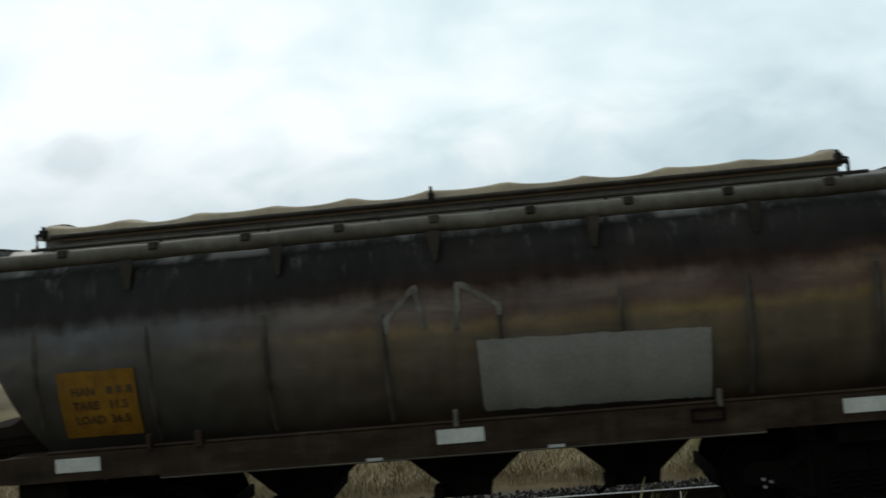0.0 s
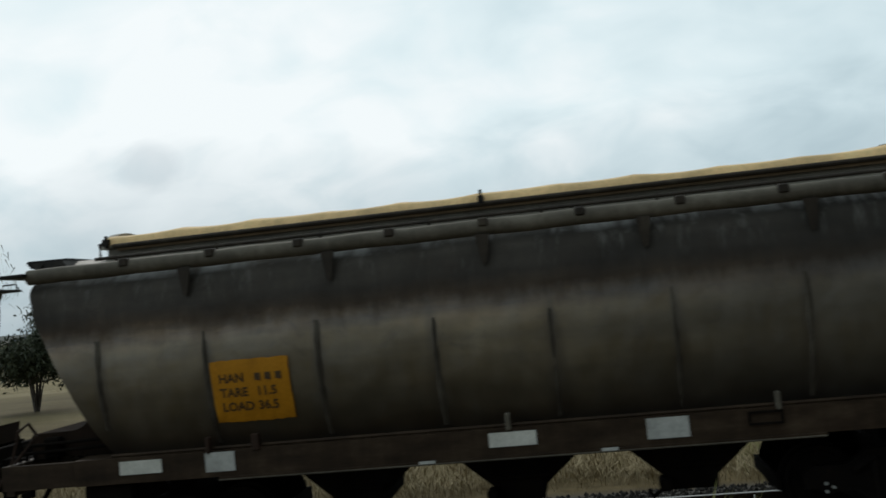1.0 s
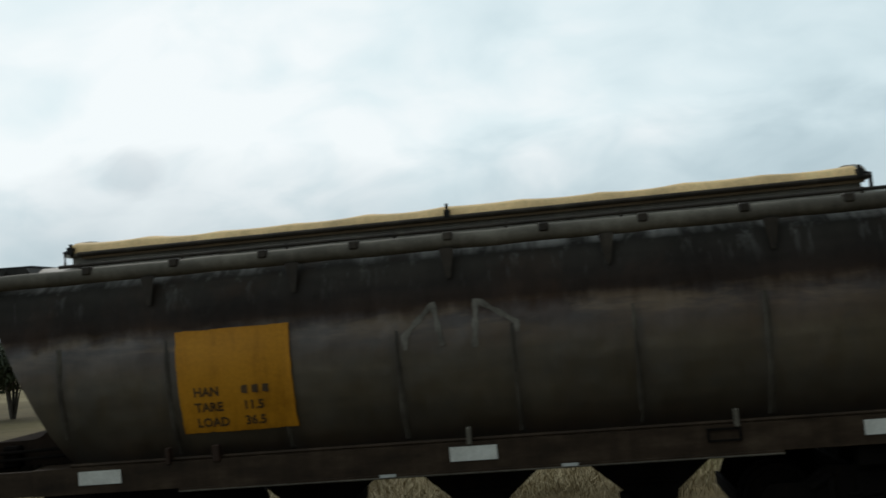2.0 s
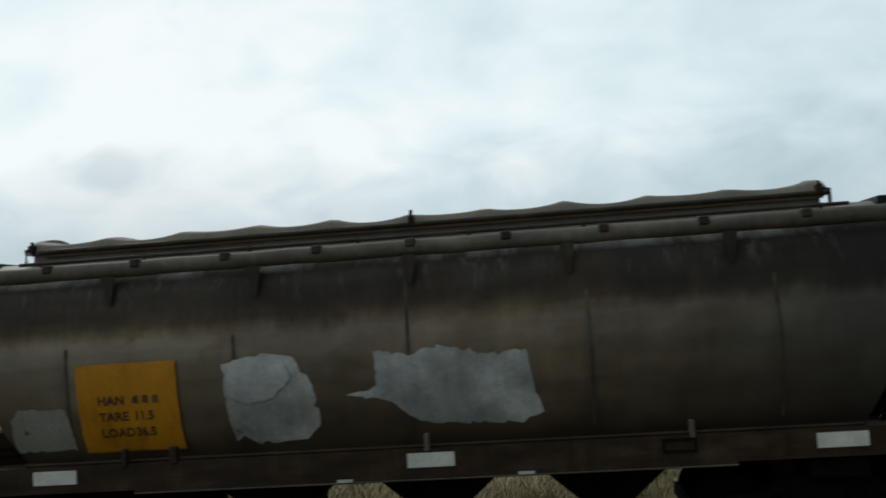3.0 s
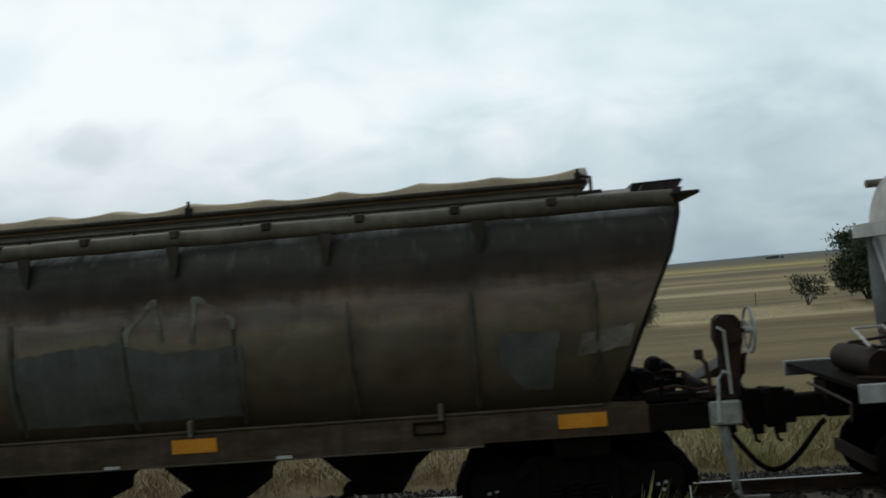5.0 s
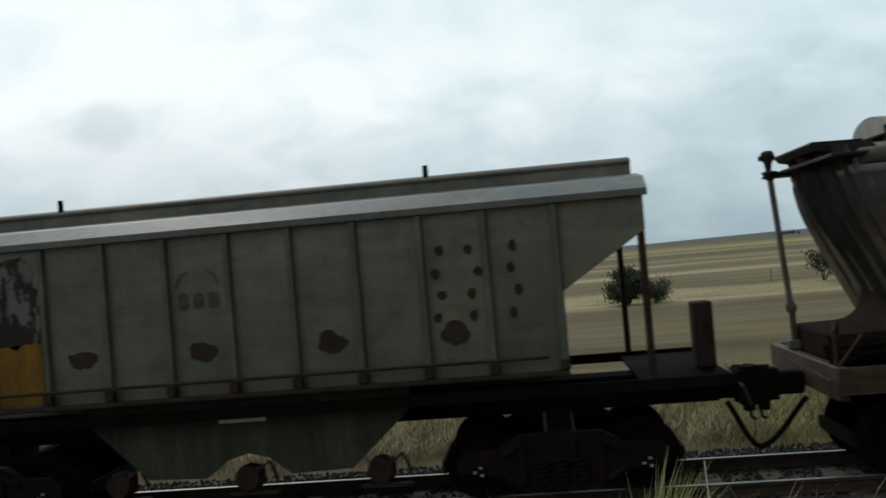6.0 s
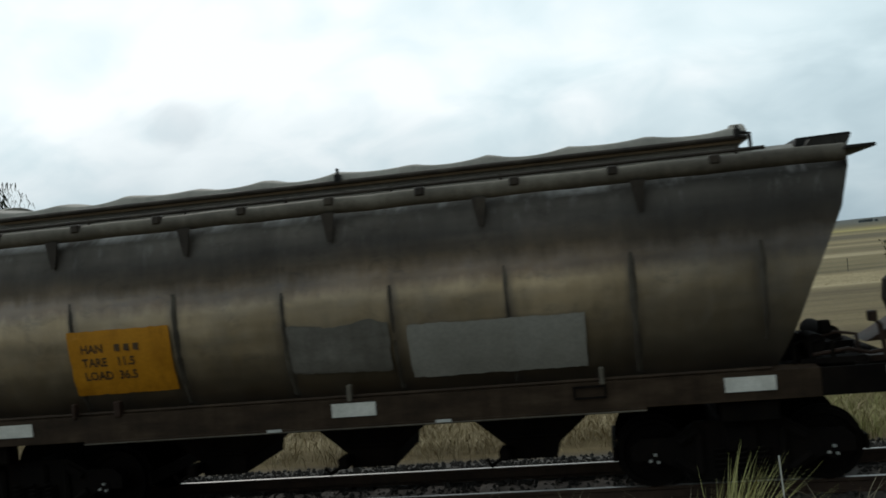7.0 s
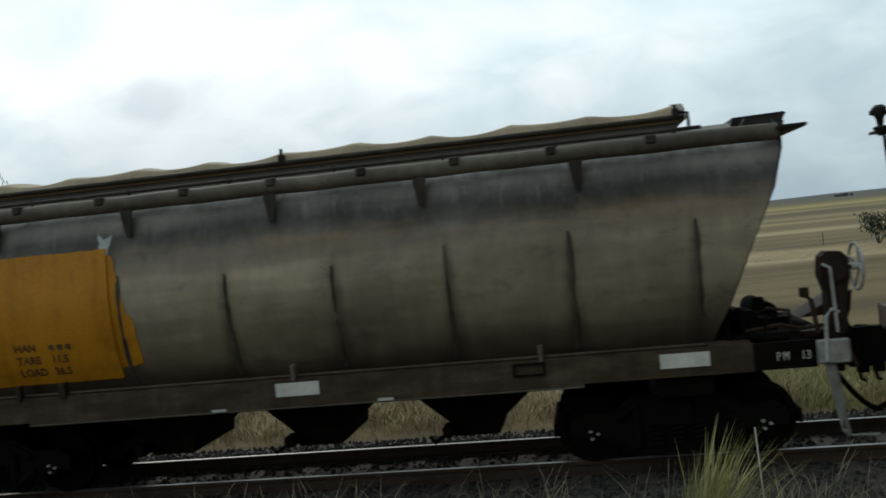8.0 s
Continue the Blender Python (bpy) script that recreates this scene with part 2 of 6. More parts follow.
STEPW = surface("white_step_paint", [(0.3, (0.30, 0.30, 0.28)), (0.6, (0.52, 0.52, 0.49)), (0.8, (0.6, 0.6, 0.57))], 5.0, 0.55)
YELLOW = surface("yellow_panel_paint", [(0.25, (0.24, 0.095, 0.006)), (0.5, (0.47, 0.20, 0.010)), (0.8, (0.56, 0.25, 0.016))], 2.2, 0.5, streak=0.4)
LETTER = surface("stencil_black", [(0.3, (0.03, 0.02, 0.012)), (0.7, (0.11, 0.06, 0.02))], 9.0, 0.6, bump=0.02)
PATCH = surface("grey_overpaint", [(0.3, (0.20, 0.19, 0.165)), (0.6, (0.26, 0.25, 0.22)), (0.8, (0.30, 0.29, 0.26))], 1.6, 0.55)
CHALK = surface("worn_white_paint", [(0.35, (0.085, 0.075, 0.06)), (0.55, (0.165, 0.15, 0.125)), (0.75, (0.25, 0.235, 0.205))], 6.0, 0.6)
SPRAY = surface("black_spray_paint", [(0.3, (0.02, 0.021, 0.022)), (0.7, (0.06, 0.062, 0.065))], 7.0, 0.5, bump=0.02)
# the stops paint satin sheen and a shaded undercurve into the silver
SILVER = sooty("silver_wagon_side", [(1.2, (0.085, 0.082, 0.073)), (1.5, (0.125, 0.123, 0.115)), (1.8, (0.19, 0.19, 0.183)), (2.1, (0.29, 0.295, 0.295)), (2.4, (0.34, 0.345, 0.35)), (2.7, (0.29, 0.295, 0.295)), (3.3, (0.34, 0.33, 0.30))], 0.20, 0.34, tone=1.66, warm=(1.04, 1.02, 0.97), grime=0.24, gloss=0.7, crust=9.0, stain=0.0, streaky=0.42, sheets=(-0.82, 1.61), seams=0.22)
SILVROOF = surface("silver_roof_sheet", [(0.32, (0.15, 0.133, 0.11)), (0.45, (0.27, 0.255, 0.225)), (0.56, (0.38, 0.37, 0.34)), (0.68, (0.56, 0.55, 0.52))], 1.0, 0.40, grain=5.0, bump=0.02, stretch=(0.5, 1, 2.2), streak=0.12, gloss=0.45)
BELT = surface("pale_belt_rail", [(0.3, (0.13, 0.127, 0.118)), (0.48, (0.29, 0.288, 0.275)), (0.7, (0.49, 0.49, 0.48))], 1.7, 0.5, stretch=(0.6, 1, 1))
OLIVE = sooty("olive_grey_wagon_side", stain=0.0, crust=9.0, stops=[(1.2, (0.09, 0.085, 0.06)), (1.6, (0.14, 0.135, 0.10)), (2.2, (0.165, 0.16, 0.122)), (3.1, (0.18, 0.178, 0.142))], rust=0.48, rough=0.6, tone=0.76, grime=0.6, warm=(1.17, 1.05, 0.86), sheets=(0.01, 0.67), seams=0.4)
# darker copy of the olive that carries the under-belly shade in its colour
OLSHADE = surface("shaded_olive", [(0.3, (0.028, 0.027, 0.019)), (0.55, (0.055, 0.054, 0.040)), (0.8, (0.10, 0.098, 0.076))], 1.8, 0.75, streak=0.5, gloss=0.1)
OLIVER = surface("grey_green_rib", [(0.3, (0.06, 0.058, 0.042)), (0.6, (0.115, 0.113, 0.088)), (0.8, (0.18, 0.18, 0.15))], 2.0, 0.6)
PALEROOF = surface("pale_grey_roof", [(0.3, (0.10, 0.098, 0.09)), (0.5, (0.19, 0.19, 0.18)), (0.75, (0.31, 0.31, 0.305))], 1.6, 0.5, stretch=(0.5, 1, 1))
STEEL = surface("worn_rail_steel", [(0.3, (0.19, 0.175, 0.16)), (0.7, (0.34, 0.33, 0.31))], 2.0, 0.42, 0.8, stretch=(0.3, 1, 1), bump=0.03)
RAILSIDE = surface("rail_side_rust", [(0.3, (0.030, 0.020, 0.015)), (0.7, (0.075, 0.047, 0.032))], 4.0, 0.8)
SLEEPER = surface("weathered_sleeper", [(0.3, (0.055, 0.046, 0.037)), (0.6, (0.11, 0.095, 0.08)), (0.8, (0.16, 0.145, 0.125))], 2.0, 0.85, stretch=(6, 1, 1), vary=0.5)
STONE = surface("ballast_stone", [(0.3, (0.028, 0.025, 0.022)), (0.55, (0.046, 0.042, 0.037)), (0.8, (0.075, 0.069, 0.062))], 2.0, 0.9, grain=18)
STRAW = surface("dry_grass", [(0.34, (0.15, 0.11, 0.052)), (0.5, (0.29, 0.228, 0.125)), (0.68, (0.45, 0.375, 0.23))], 1.1, 0.8, grain=9, streak=0.0)
GREENG = surface("green_grass", [(0.32, (0.13, 0.135, 0.045)), (0.5, (0.27, 0.262, 0.095)), (0.7, (0.44, 0.40, 0.19))], 1.6, 0.75, grain=9, streak=0.0)
LEAF = surface("scrub_leaf", [(0.3, (0.022, 0.030, 0.016)), (0.6, (0.055, 0.064, 0.034)), (0.8, (0.10, 0.10, 0.058))], 1.5, 0.7, grain=6, streak=0.0)
BARK = surface("bark", [(0.3, (0.05, 0.04, 0.032)), (0.7, (0.14, 0.12, 0.10))], 5.0, 0.9)
FARWALL = surface("far_shed_wall", [(0.3, (0.20, 0.22, 0.25)), (0.7, (0.30, 0.32, 0.35))], 0.1, 0.8)


def tarp_cloth(name, col):
    lo = [c * 0.62 for c in col]
    return surface(name, [(0.3, lo), (0.6, col), (0.85, [min(c * 1.15, 0.9) for c in col])], 2.0, 0.75, grain=25, streak=0.15)


TAN = tarp_cloth("tan_tarpaulin", (0.38, 0.305, 0.20))
GOLD = tarp_cloth("golden_tarpaulin", (0.90, 0.62, 0.31))
KHAKI = tarp_cloth("khaki_tarpaulin", (0.20, 0.17, 0.135))
HEM = tarp_cloth("brown_hem_cloth", (0.15, 0.10, 0.055))
GREYT = tarp_cloth("grey_tarpaulin", (0.30, 0.28, 0.24))


# ---- mesh helpers ----
def box(bm, x0, x1, y0, y1, z0, z1, bevel=0.0):
    v = [bm.verts.new((x, y, z)) for x in (x0, x1) for y in (y0, y1) for z in (z0, z1)]
    made = [bm.faces.new([v[i] for i in q]) for q in ((0, 1, 3, 2), (4, 6, 7, 5), (0, 4, 5, 1), (2, 3, 7, 6), (0, 2, 6, 4), (1, 5, 7, 3))]
    if bevel:
        edges = {e for f in made for e in f.edges}
        bmesh.ops.bevel(bm, geom=list(edges), offset=bevel, segments=1, affect="EDGES")
    return bm


def rod(bm, points, r, n=8, caps=True):
    """A round bar along a line of points; r is one radius or one for each point."""
    pts = [Vector(p) for p in points]
    rad = r if hasattr(r, "__len__") else [r] * len(pts)
    rings = []
    for i, p in enumerate(pts):
        way = (pts[min(i + 1, len(pts) - 1)] - pts[max(i - 1, 0)]).normalized()
        side = way.cross(Vector((0, 0, 1)) if abs(way.z) < 0.9 else Vector((1, 0, 0))).normalized()
        up = side.cross(way)
        rings.append([bm.verts.new(p + (side * math.cos(k * math.tau / n) + up * math.sin(k * math.tau / n)) * rad[i]) for k in range(n)])
    for a, b in zip(rings, rings[1:]):
        for k in range(n):
            bm.faces.new((a[k], a[(k + 1) % n], b[(k + 1) % n], b[k]))
    if caps:
        bm.faces.new(rings[0][::-1])
        bm.faces.new(rings[-1])
    return bm


def slab(bm, outline, axis, lo, hi):
    """A polygon pushed through from lo to hi along an axis: 'y' takes (x, z) corners, 'x' takes (y, z), 'z' takes (x, y)."""
    def at(a, b, d):
        return {"y": (a, d, b), "x": (d, a, b), "z": (a, b, d)}[axis]
    near = [bm.verts.new(at(a, b, lo)) for a, b in outline]
    far = [bm.verts.new(at(a, b, hi)) for a, b in outline]
    bm.faces.new(near)
    bm.faces.new(far[::-1])
    for i in range(len(near)):
        j = (i + 1) % len(near)
        bm.faces.new((near[i], near[j], far[j], far[i]))
    return bm


def part(name, bm, material, parent=None, label="", smooth=None):
    bmesh.ops.recalc_face_normals(bm, faces=bm.faces)
    me = bpy.data.meshes.new(name)
    bm.to_mesh(me)
    bm.free()
    me.materials.append(material)
    if smooth is not None:
        me.polygons.foreach_set("use_smooth", [True] * len(me.polygons))
        me.set_sharp_from_angle(angle=radians(smooth))
    ob = new(name, me)
    if parent:
        ob.parent = parent
    return tagged(ob, label)


def steps(table, v):
    """Straight-line reading of a table of pairs."""
    for (a, b), (c, d) in zip(table, table[1:]):
        if v <= c:
            return b + (d - b) * max(v - a, 0) / (c - a)
    return table[-1][1]


def ragged(outline, amount, seed, step=0.05):
    """An outline of (x, z) corners with its edges roughened."""
    rng = random.Random(seed)
    out = []
    for (a, b), (c, d) in zip(outline, outline[1:] + outline[:1]):
        n = max(1, int(math.hypot(c - a, d - b) / step))
        for i in range(n):
            u = i / n
            out.append((a + (c - a) * u + rng.uniform(-amount, amount), b + (d - b) * u + rng.uniform(-amount, amount)))
    return out


def painted(name, outline, skin, material, parent, label="", lift=0.006, cell=0.09):
    """A thin coat of paint on a curved side: the outline (x, z) cut into small cells that follow skin(x, z), the outward y."""
    bm = bmesh.new()
    f = bm.faces.new([bm.verts.new((x, 0, z)) for x, z in outline])
    bmesh.ops.triangulate(bm, faces=[f])
    for ax, vals in ((0, [p[0] for p in outline]), (2, [p[1] for p in outline])):
        lo, hi = min(vals), max(vals)
        k = math.floor(lo / cell) + 1
        while k * cell < hi:
            no = Vector((1, 0, 0)) if ax == 0 else Vector((0, 0, 1))
            if ax == 2 or k % 3 == 0:
                bmesh.ops.bisect_plane(bm, geom=bm.verts[:] + bm.edges[:] + bm.faces[:], plane_co=no * k * cell, plane_no=no)
            k += 1
    for v in bm.verts:
        v.co.y = skin(v.co.x, v.co.z) - lift
    ob = part(name, bm, material, parent, label, 60)
    return ob


def stroke(bm, pts, width, skin, lift=0.008):
    """A brush line through (x, z) points, laid on the side."""
    P = []
    for (a, b), (c, d) in zip(pts, pts[1:]):
        n = max(1, int(math.hypot(c - a, d - b) / 0.05))
        P += [(a + (c - a) * i / n, b + (d - b) * i / n) for i in range(n)]
    P.append(pts[-1])
    last = None
    for i, (x, z) in enumerate(P):
        dx, dz = P[min(i + 1, len(P) - 1)][0] - P[max(i - 1, 0)][0], P[min(i + 1, len(P) - 1)][1] - P[max(i - 1, 0)][1]
        k = width / 2 / max(math.hypot(dx, dz), 1e-6)
        w = 1.0 + 0.3 * math.sin(i * 1.7)
        pair = [bm.verts.new((x - s * dz * k * w, skin(x, z) - lift, z + s * dx * k * w)) for s in (-1, 1)]
        if last:
            bm.faces.new((last[0], last[1], pair[1], pair[0]))
        last = pair


def lettering(text, x, z, size, skin, material, parent, name="letter", lift=0.012, squeeze=1.0, bold=0.03):
    """Stencilled writing, its left end at x and its foot at z."""
    cu = bpy.data.curves.new(name, "FONT")
    cu.body, cu.size, cu.resolution_u, cu.offset = text, size, 2, size * bold
    tmp = new(name, cu)
    bpy.context.view_layer.update()
    me = bpy.data.meshes.new_from_object(tmp.evaluated_get(bpy.context.evaluated_depsgraph_get()))
    bpy.data.objects.remove(tmp)
    for v in me.vertices:
        px, pz = x + v.co.x * squeeze, z + v.co.y
        v.co = (px, skin(px, pz) - lift, pz)
    # each character is a piece of its own
    root = list(range(len(me.vertices)))

    def top(i):
        while root[i] != i:
            root[i] = root[root[i]]
            i = root[i]
        return i
    for f in me.polygons:
        for v in f.vertices[1:]:
            root[top(v)] = top(f.vertices[0])
    pieces = collections.defaultdict(list)
    for f in me.polygons:
        pieces[top(f.vertices[0])].append(tuple(f.vertices))
    for faces in pieces.values():
        used = sorted({v for f in faces for v in f})
        at = {v: i for i, v in enumerate(used)}
        glyph = bpy.data.meshes.new(name)
        glyph.from_pydata([tuple(me.vertices[v].co) for v in used], [], [tuple(at[v] for v in f) for f in faces])
        glyph.materials.append(material)
        new(name, glyph).parent = parent
    bpy.data.meshes.remove(me)


# ---- grain hopper wagon with curved sides ----
SIDE = [(1.20, 0.96), (1.35, 1.06), (1.55, 1.15), (1.80, 1.215), (2.05, 1.245), (2.30, 1.25), (2.55, 1.235), (2.80, 1.20), (3.00, 1.15), (3.07, 1.11), (3.16, 0.98)]
HALF = [(1.20, 4.28), (1.60, 4.46), (2.00, 4.62), (2.70, 4.96), (3.12, 5.08)]
RIBS = [-4.25, -3.05, -1.83, -0.61, 0.55, 1.74, 2.98, 4.2]


def hopper_skin(x, z):
    pillow = 0.032 * abs(math.sin((x + 0.61) * math.pi / 1.2)) * max(0.0, min(1.0, (2.5 - z) / 0.3))
    dent = 0.010 * noise.noise(Vector((x * 1.3, z * 1.6, 5.0)))
    return -(steps(SIDE, z) + pillow + dent)


def hopper_shell():
    bm = bmesh.new()
    zs = [1.20, 1.28, 1.36, 1.46, 1.56, 1.68, 1.80, 1.95, 2.10, 2.25, 2.38, 2.50, 2.65, 2.80, 2.92, 3.0, 3.04, 3.08, 3.12, 3.16]
    nx = 56
    grid = []
    for z in zs:
        half, ring = steps(HALF, z), []
        for s in (-1, 1):
            for i in range(nx + 1):
                x = (-half + 2 * half * i / nx) if s == -1 else (half - 2 * half * i / nx)
                ring.append(bm.verts.new((x, s * -hopper_skin(x, z), z)))
        grid.append(ring)
    for a, b in zip(grid, grid[1:]):
        for k in range(len(a)):
            j = (k + 1) % len(a)
            bm.faces.new((a[k], a[j], b[j], b[k]))
    return bm


def wavy_cover(x0, x1, half, low, height, bows, seed, slack=0.05):
    """A tarpaulin over hoops: rounded across, sagging between the hoops."""
    rng = random.Random(seed)
    bm = bmesh.new()
    n, rows = 96, []
    lift = [rng.uniform(-0.012, 0.016) for _ in range(bows + 2)]
    for i in range(n + 1):
        u = i / n
        b = u * bows
        k = int(b)
        h = height - slack * 4 * (b - k) * (1 - (b - k)) * (0.7 + 0.3 * math.sin(k * 2.1)) + lift[k] * (1 - (b - k)) + lift[min(k + 1, bows)] * (b - k)
        x = x0 + (x1 - x0) * u
        rows.append([bm.verts.new((x, half * math.cos(a * math.pi / 10) * -1, low + h * max(math.sin(a * math.pi / 10), 0.0) ** 0.5)) for a in range(11)])
    for a, b in zip(rows, rows[1:]):
        for k in range(10):
            bm.faces.new((a[k], b[k], b[k + 1], a[k + 1]))
    for r in (rows[0], rows[-1]):
        bm.faces.new(r)
    return bm


def hoop_wheel(r, tube, n=20, spokes=4):
    """A handwheel in the y-z plane."""
    bm = bmesh.new()
    rod(bm, [(0, r * math.cos(k * math.tau / n), r * math.sin(k * math.tau / n)) for k in range(n + 1)], tube, 6, False)
    for s in range(spokes):
        a = s * math.tau / spokes + 0.4
        rod(bm, [(0.04, 0, 0), (0, r * math.cos(a), r * math.sin(a))], tube * 0.8, 6)
    rod(bm, [(-0.1, 0, 0), (0.06, 0, 0)], 0.035, 8)
    return bm


WHEEL_R = 0.355


def wheelset_mesh():
    bm = bmesh.new()
    tread = [(-0.075, 0.20), (-0.075, WHEEL_R + 0.028), (-0.045, WHEEL_R + 0.028), (-0.03, WHEEL_R), (0.06, WHEEL_R - 0.004), (0.06, WHEEL_R - 0.05), (0.02, WHEEL_R - 0.07), (0.015, 0.14), (0.07, 0.11), (0.07, 0.05)]
    for s in (-1, 1):
        n, rings = 28, []
        for o, r in tread:
            rings.append([bm.verts.new((r * math.cos(k * math.tau / n), s * (0.565 + o), r * math.sin(k * math.tau / n))) for k in range(n)])
        for a, b in zip(rings, rings[1:]):
            for k in range(n):
                bm.faces.new((a[k], a[(k + 1) % n], b[(k + 1) % n], b[k]))
        bm.faces.new(rings[-1])
        bm.faces.new(rings[0])
    rod(bm, [(0, -0.86, 0), (0, 0.86, 0)], 0.065, 12)
    for s in (-1, 1):
        rod(bm, [(0, s * 0.86, 0), (0, s * 0.91, 0)], 0.075, 14)
    known = set(bm.faces)
    for s in (-1, 1):
        for k in range(3):
            a = k * math.tau / 3
            rod(bm, [(0.045 * math.cos(a), s * 0.905, 0.045 * math.sin(a)), (0.045 * math.cos(a), s * 0.935, 0.045 * math.sin(a))], 0.015, 6)
    for f in bm.faces:
        f.material_index = 0 if f in known else 1
    return bm


def bogie(parent, x, base, steel):
    """A two-axle bogie; its frames, springs and wheelsets hang on the bolster."""
    bm = bmesh.new()
    box(bm, -0.17, 0.17, -0.95, 0.95, 0.38, 0.66, 0.03)
    box(bm, -0.14, 0.14, -0.3, 0.3, 0.66, 0.86)
    b = part("bogie", bm, steel, parent)
    b.location = (x, 0, 0)
    h = base / 2
    top = [(-h - 0.22, 0.48), (-h - 0.12, 0.56), (-h + 0.2, 0.56), (-0.42, 0.70), (0.42, 0.70), (h - 0.2, 0.56), (h + 0.12, 0.56), (h + 0.22, 0.48)]
    under = [(h + 0.22, 0.34), (h + 0.1, 0.34), (h - 0.12, 0.30), (0.44, 0.13), (-0.44, 0.13), (-h + 0.12, 0.30), (-h - 0.1, 0.34), (-h - 0.22, 0.34)]
    for s in (-1, 1):
        bm = bmesh.new()
        slab(bm, top + under, "y", s * 0.80, s * 0.90)
        # the raised edges leave two sloping windows and the spring nest between them
        for a, c in (((-h + 0.25, 0.50), (-0.40, 0.62)), ((0.40, 0.62), (h - 0.25, 0.50)), ((-h + 0.2, 0.34), (-0.44, 0.20)), ((0.44, 0.20), (h - 0.2, 0.34)), ((-0.40, 0.2), (-0.40, 0.62)), ((0.40, 0.2), (0.40, 0.62))):
            rod(bm, [(a[0], s * 0.91, a[1]), (c[0], s * 0.91, c[1])], 0.045, 6)
        part("side_frame", bm, steel, b)
        for k in (-0.2, 0.0, 0.2):
            bm = bmesh.new()
            rod(bm, [(k + 0.06 * math.cos(a * 1.05), s * 0.93 + 0.06 * math.sin(a * 1.05), 0.2 + a * 0.0085) for a in range(30)], 0.014, 5)
            part("spring", bm, steel, b)
    for s in (-1, 1):
        bm = bmesh.new()
        box(bm, s * (h + WHEEL_R + 0.02), s * (h + WHEEL_R + 0.06), -0.6, 0.6, 0.28, 0.42)
        part("brake_beam", bm, steel, b)
        ws = part("wheelset", wheelset_mesh(), BOGIE, b, smooth=40)
        ws.data.materials.append(STEPW)
        ws.location = (s * h, 0, WHEEL_R)
    return b


def coupler(parent, x, s, reach):
    bm = bmesh.new()
    box(bm, min(x, x + s * reach * 0.55), max(x, x + s * reach * 0.55), -0.11, 0.11, 0.80, 1.04, 0.02)
    a, b = sorted((x + s * reach * 0.5, x + s * (reach + 0.04)))
    slab(bm, [(a, -0.2), (b, -0.16), (b, 0.02), ((a + b) / 2, 0.06), (b, 0.2), (a, 0.2)], "z", 0.76, 1.10)
    rod(bm, [((a + b) / 2, -0.12, 0.66), ((a + b) / 2, -0.12, 1.14)], 0.07, 8)
    rod(bm, [(a + 0.06, 0.1, 0.72), (a + 0.06, 0.1, 1.13)], 0.05, 8)
    box(bm, a + 0.02, b - 0.16, -0.13, 0.13, 0.71, 1.13, 0.03)
    rod(bm, [(a + 0.1, -0.15, 0.78), (a + 0.12, -0.2, 0.6), (a + 0.16, -0.18, 0.58)], 0.02, 6)
    part("coupler", bm, BLACK, parent)
    bm = bmesh.new()
    rod(bm, [(x + s * 0.12, -0.05, 1.16), (x + s * 0.1, -0.3, 1.14), (x + s * 0.06, -0.7, 1.10), (x + s * 0.06, -1.15, 1.08), (x + s * 0.1, -1.22, 0.92)], 0.014, 6)
    part("uncoupling_rod", bm, GEAR, parent)
    bm = bmesh.new()
    y = -0.32 if s > 0 else -0.30
    pts = [(x + s * (0.05 + (reach - 0.05) * u), y + 0.1 * u, 0.80 - 0.52 * math.sin(u * math.pi * 0.5) ** 1.2) for u in [k / 10 for k in range(11)]]
    rod(bm, pts, 0.03, 7)
    part("air_hose", bm, BLACK, parent)


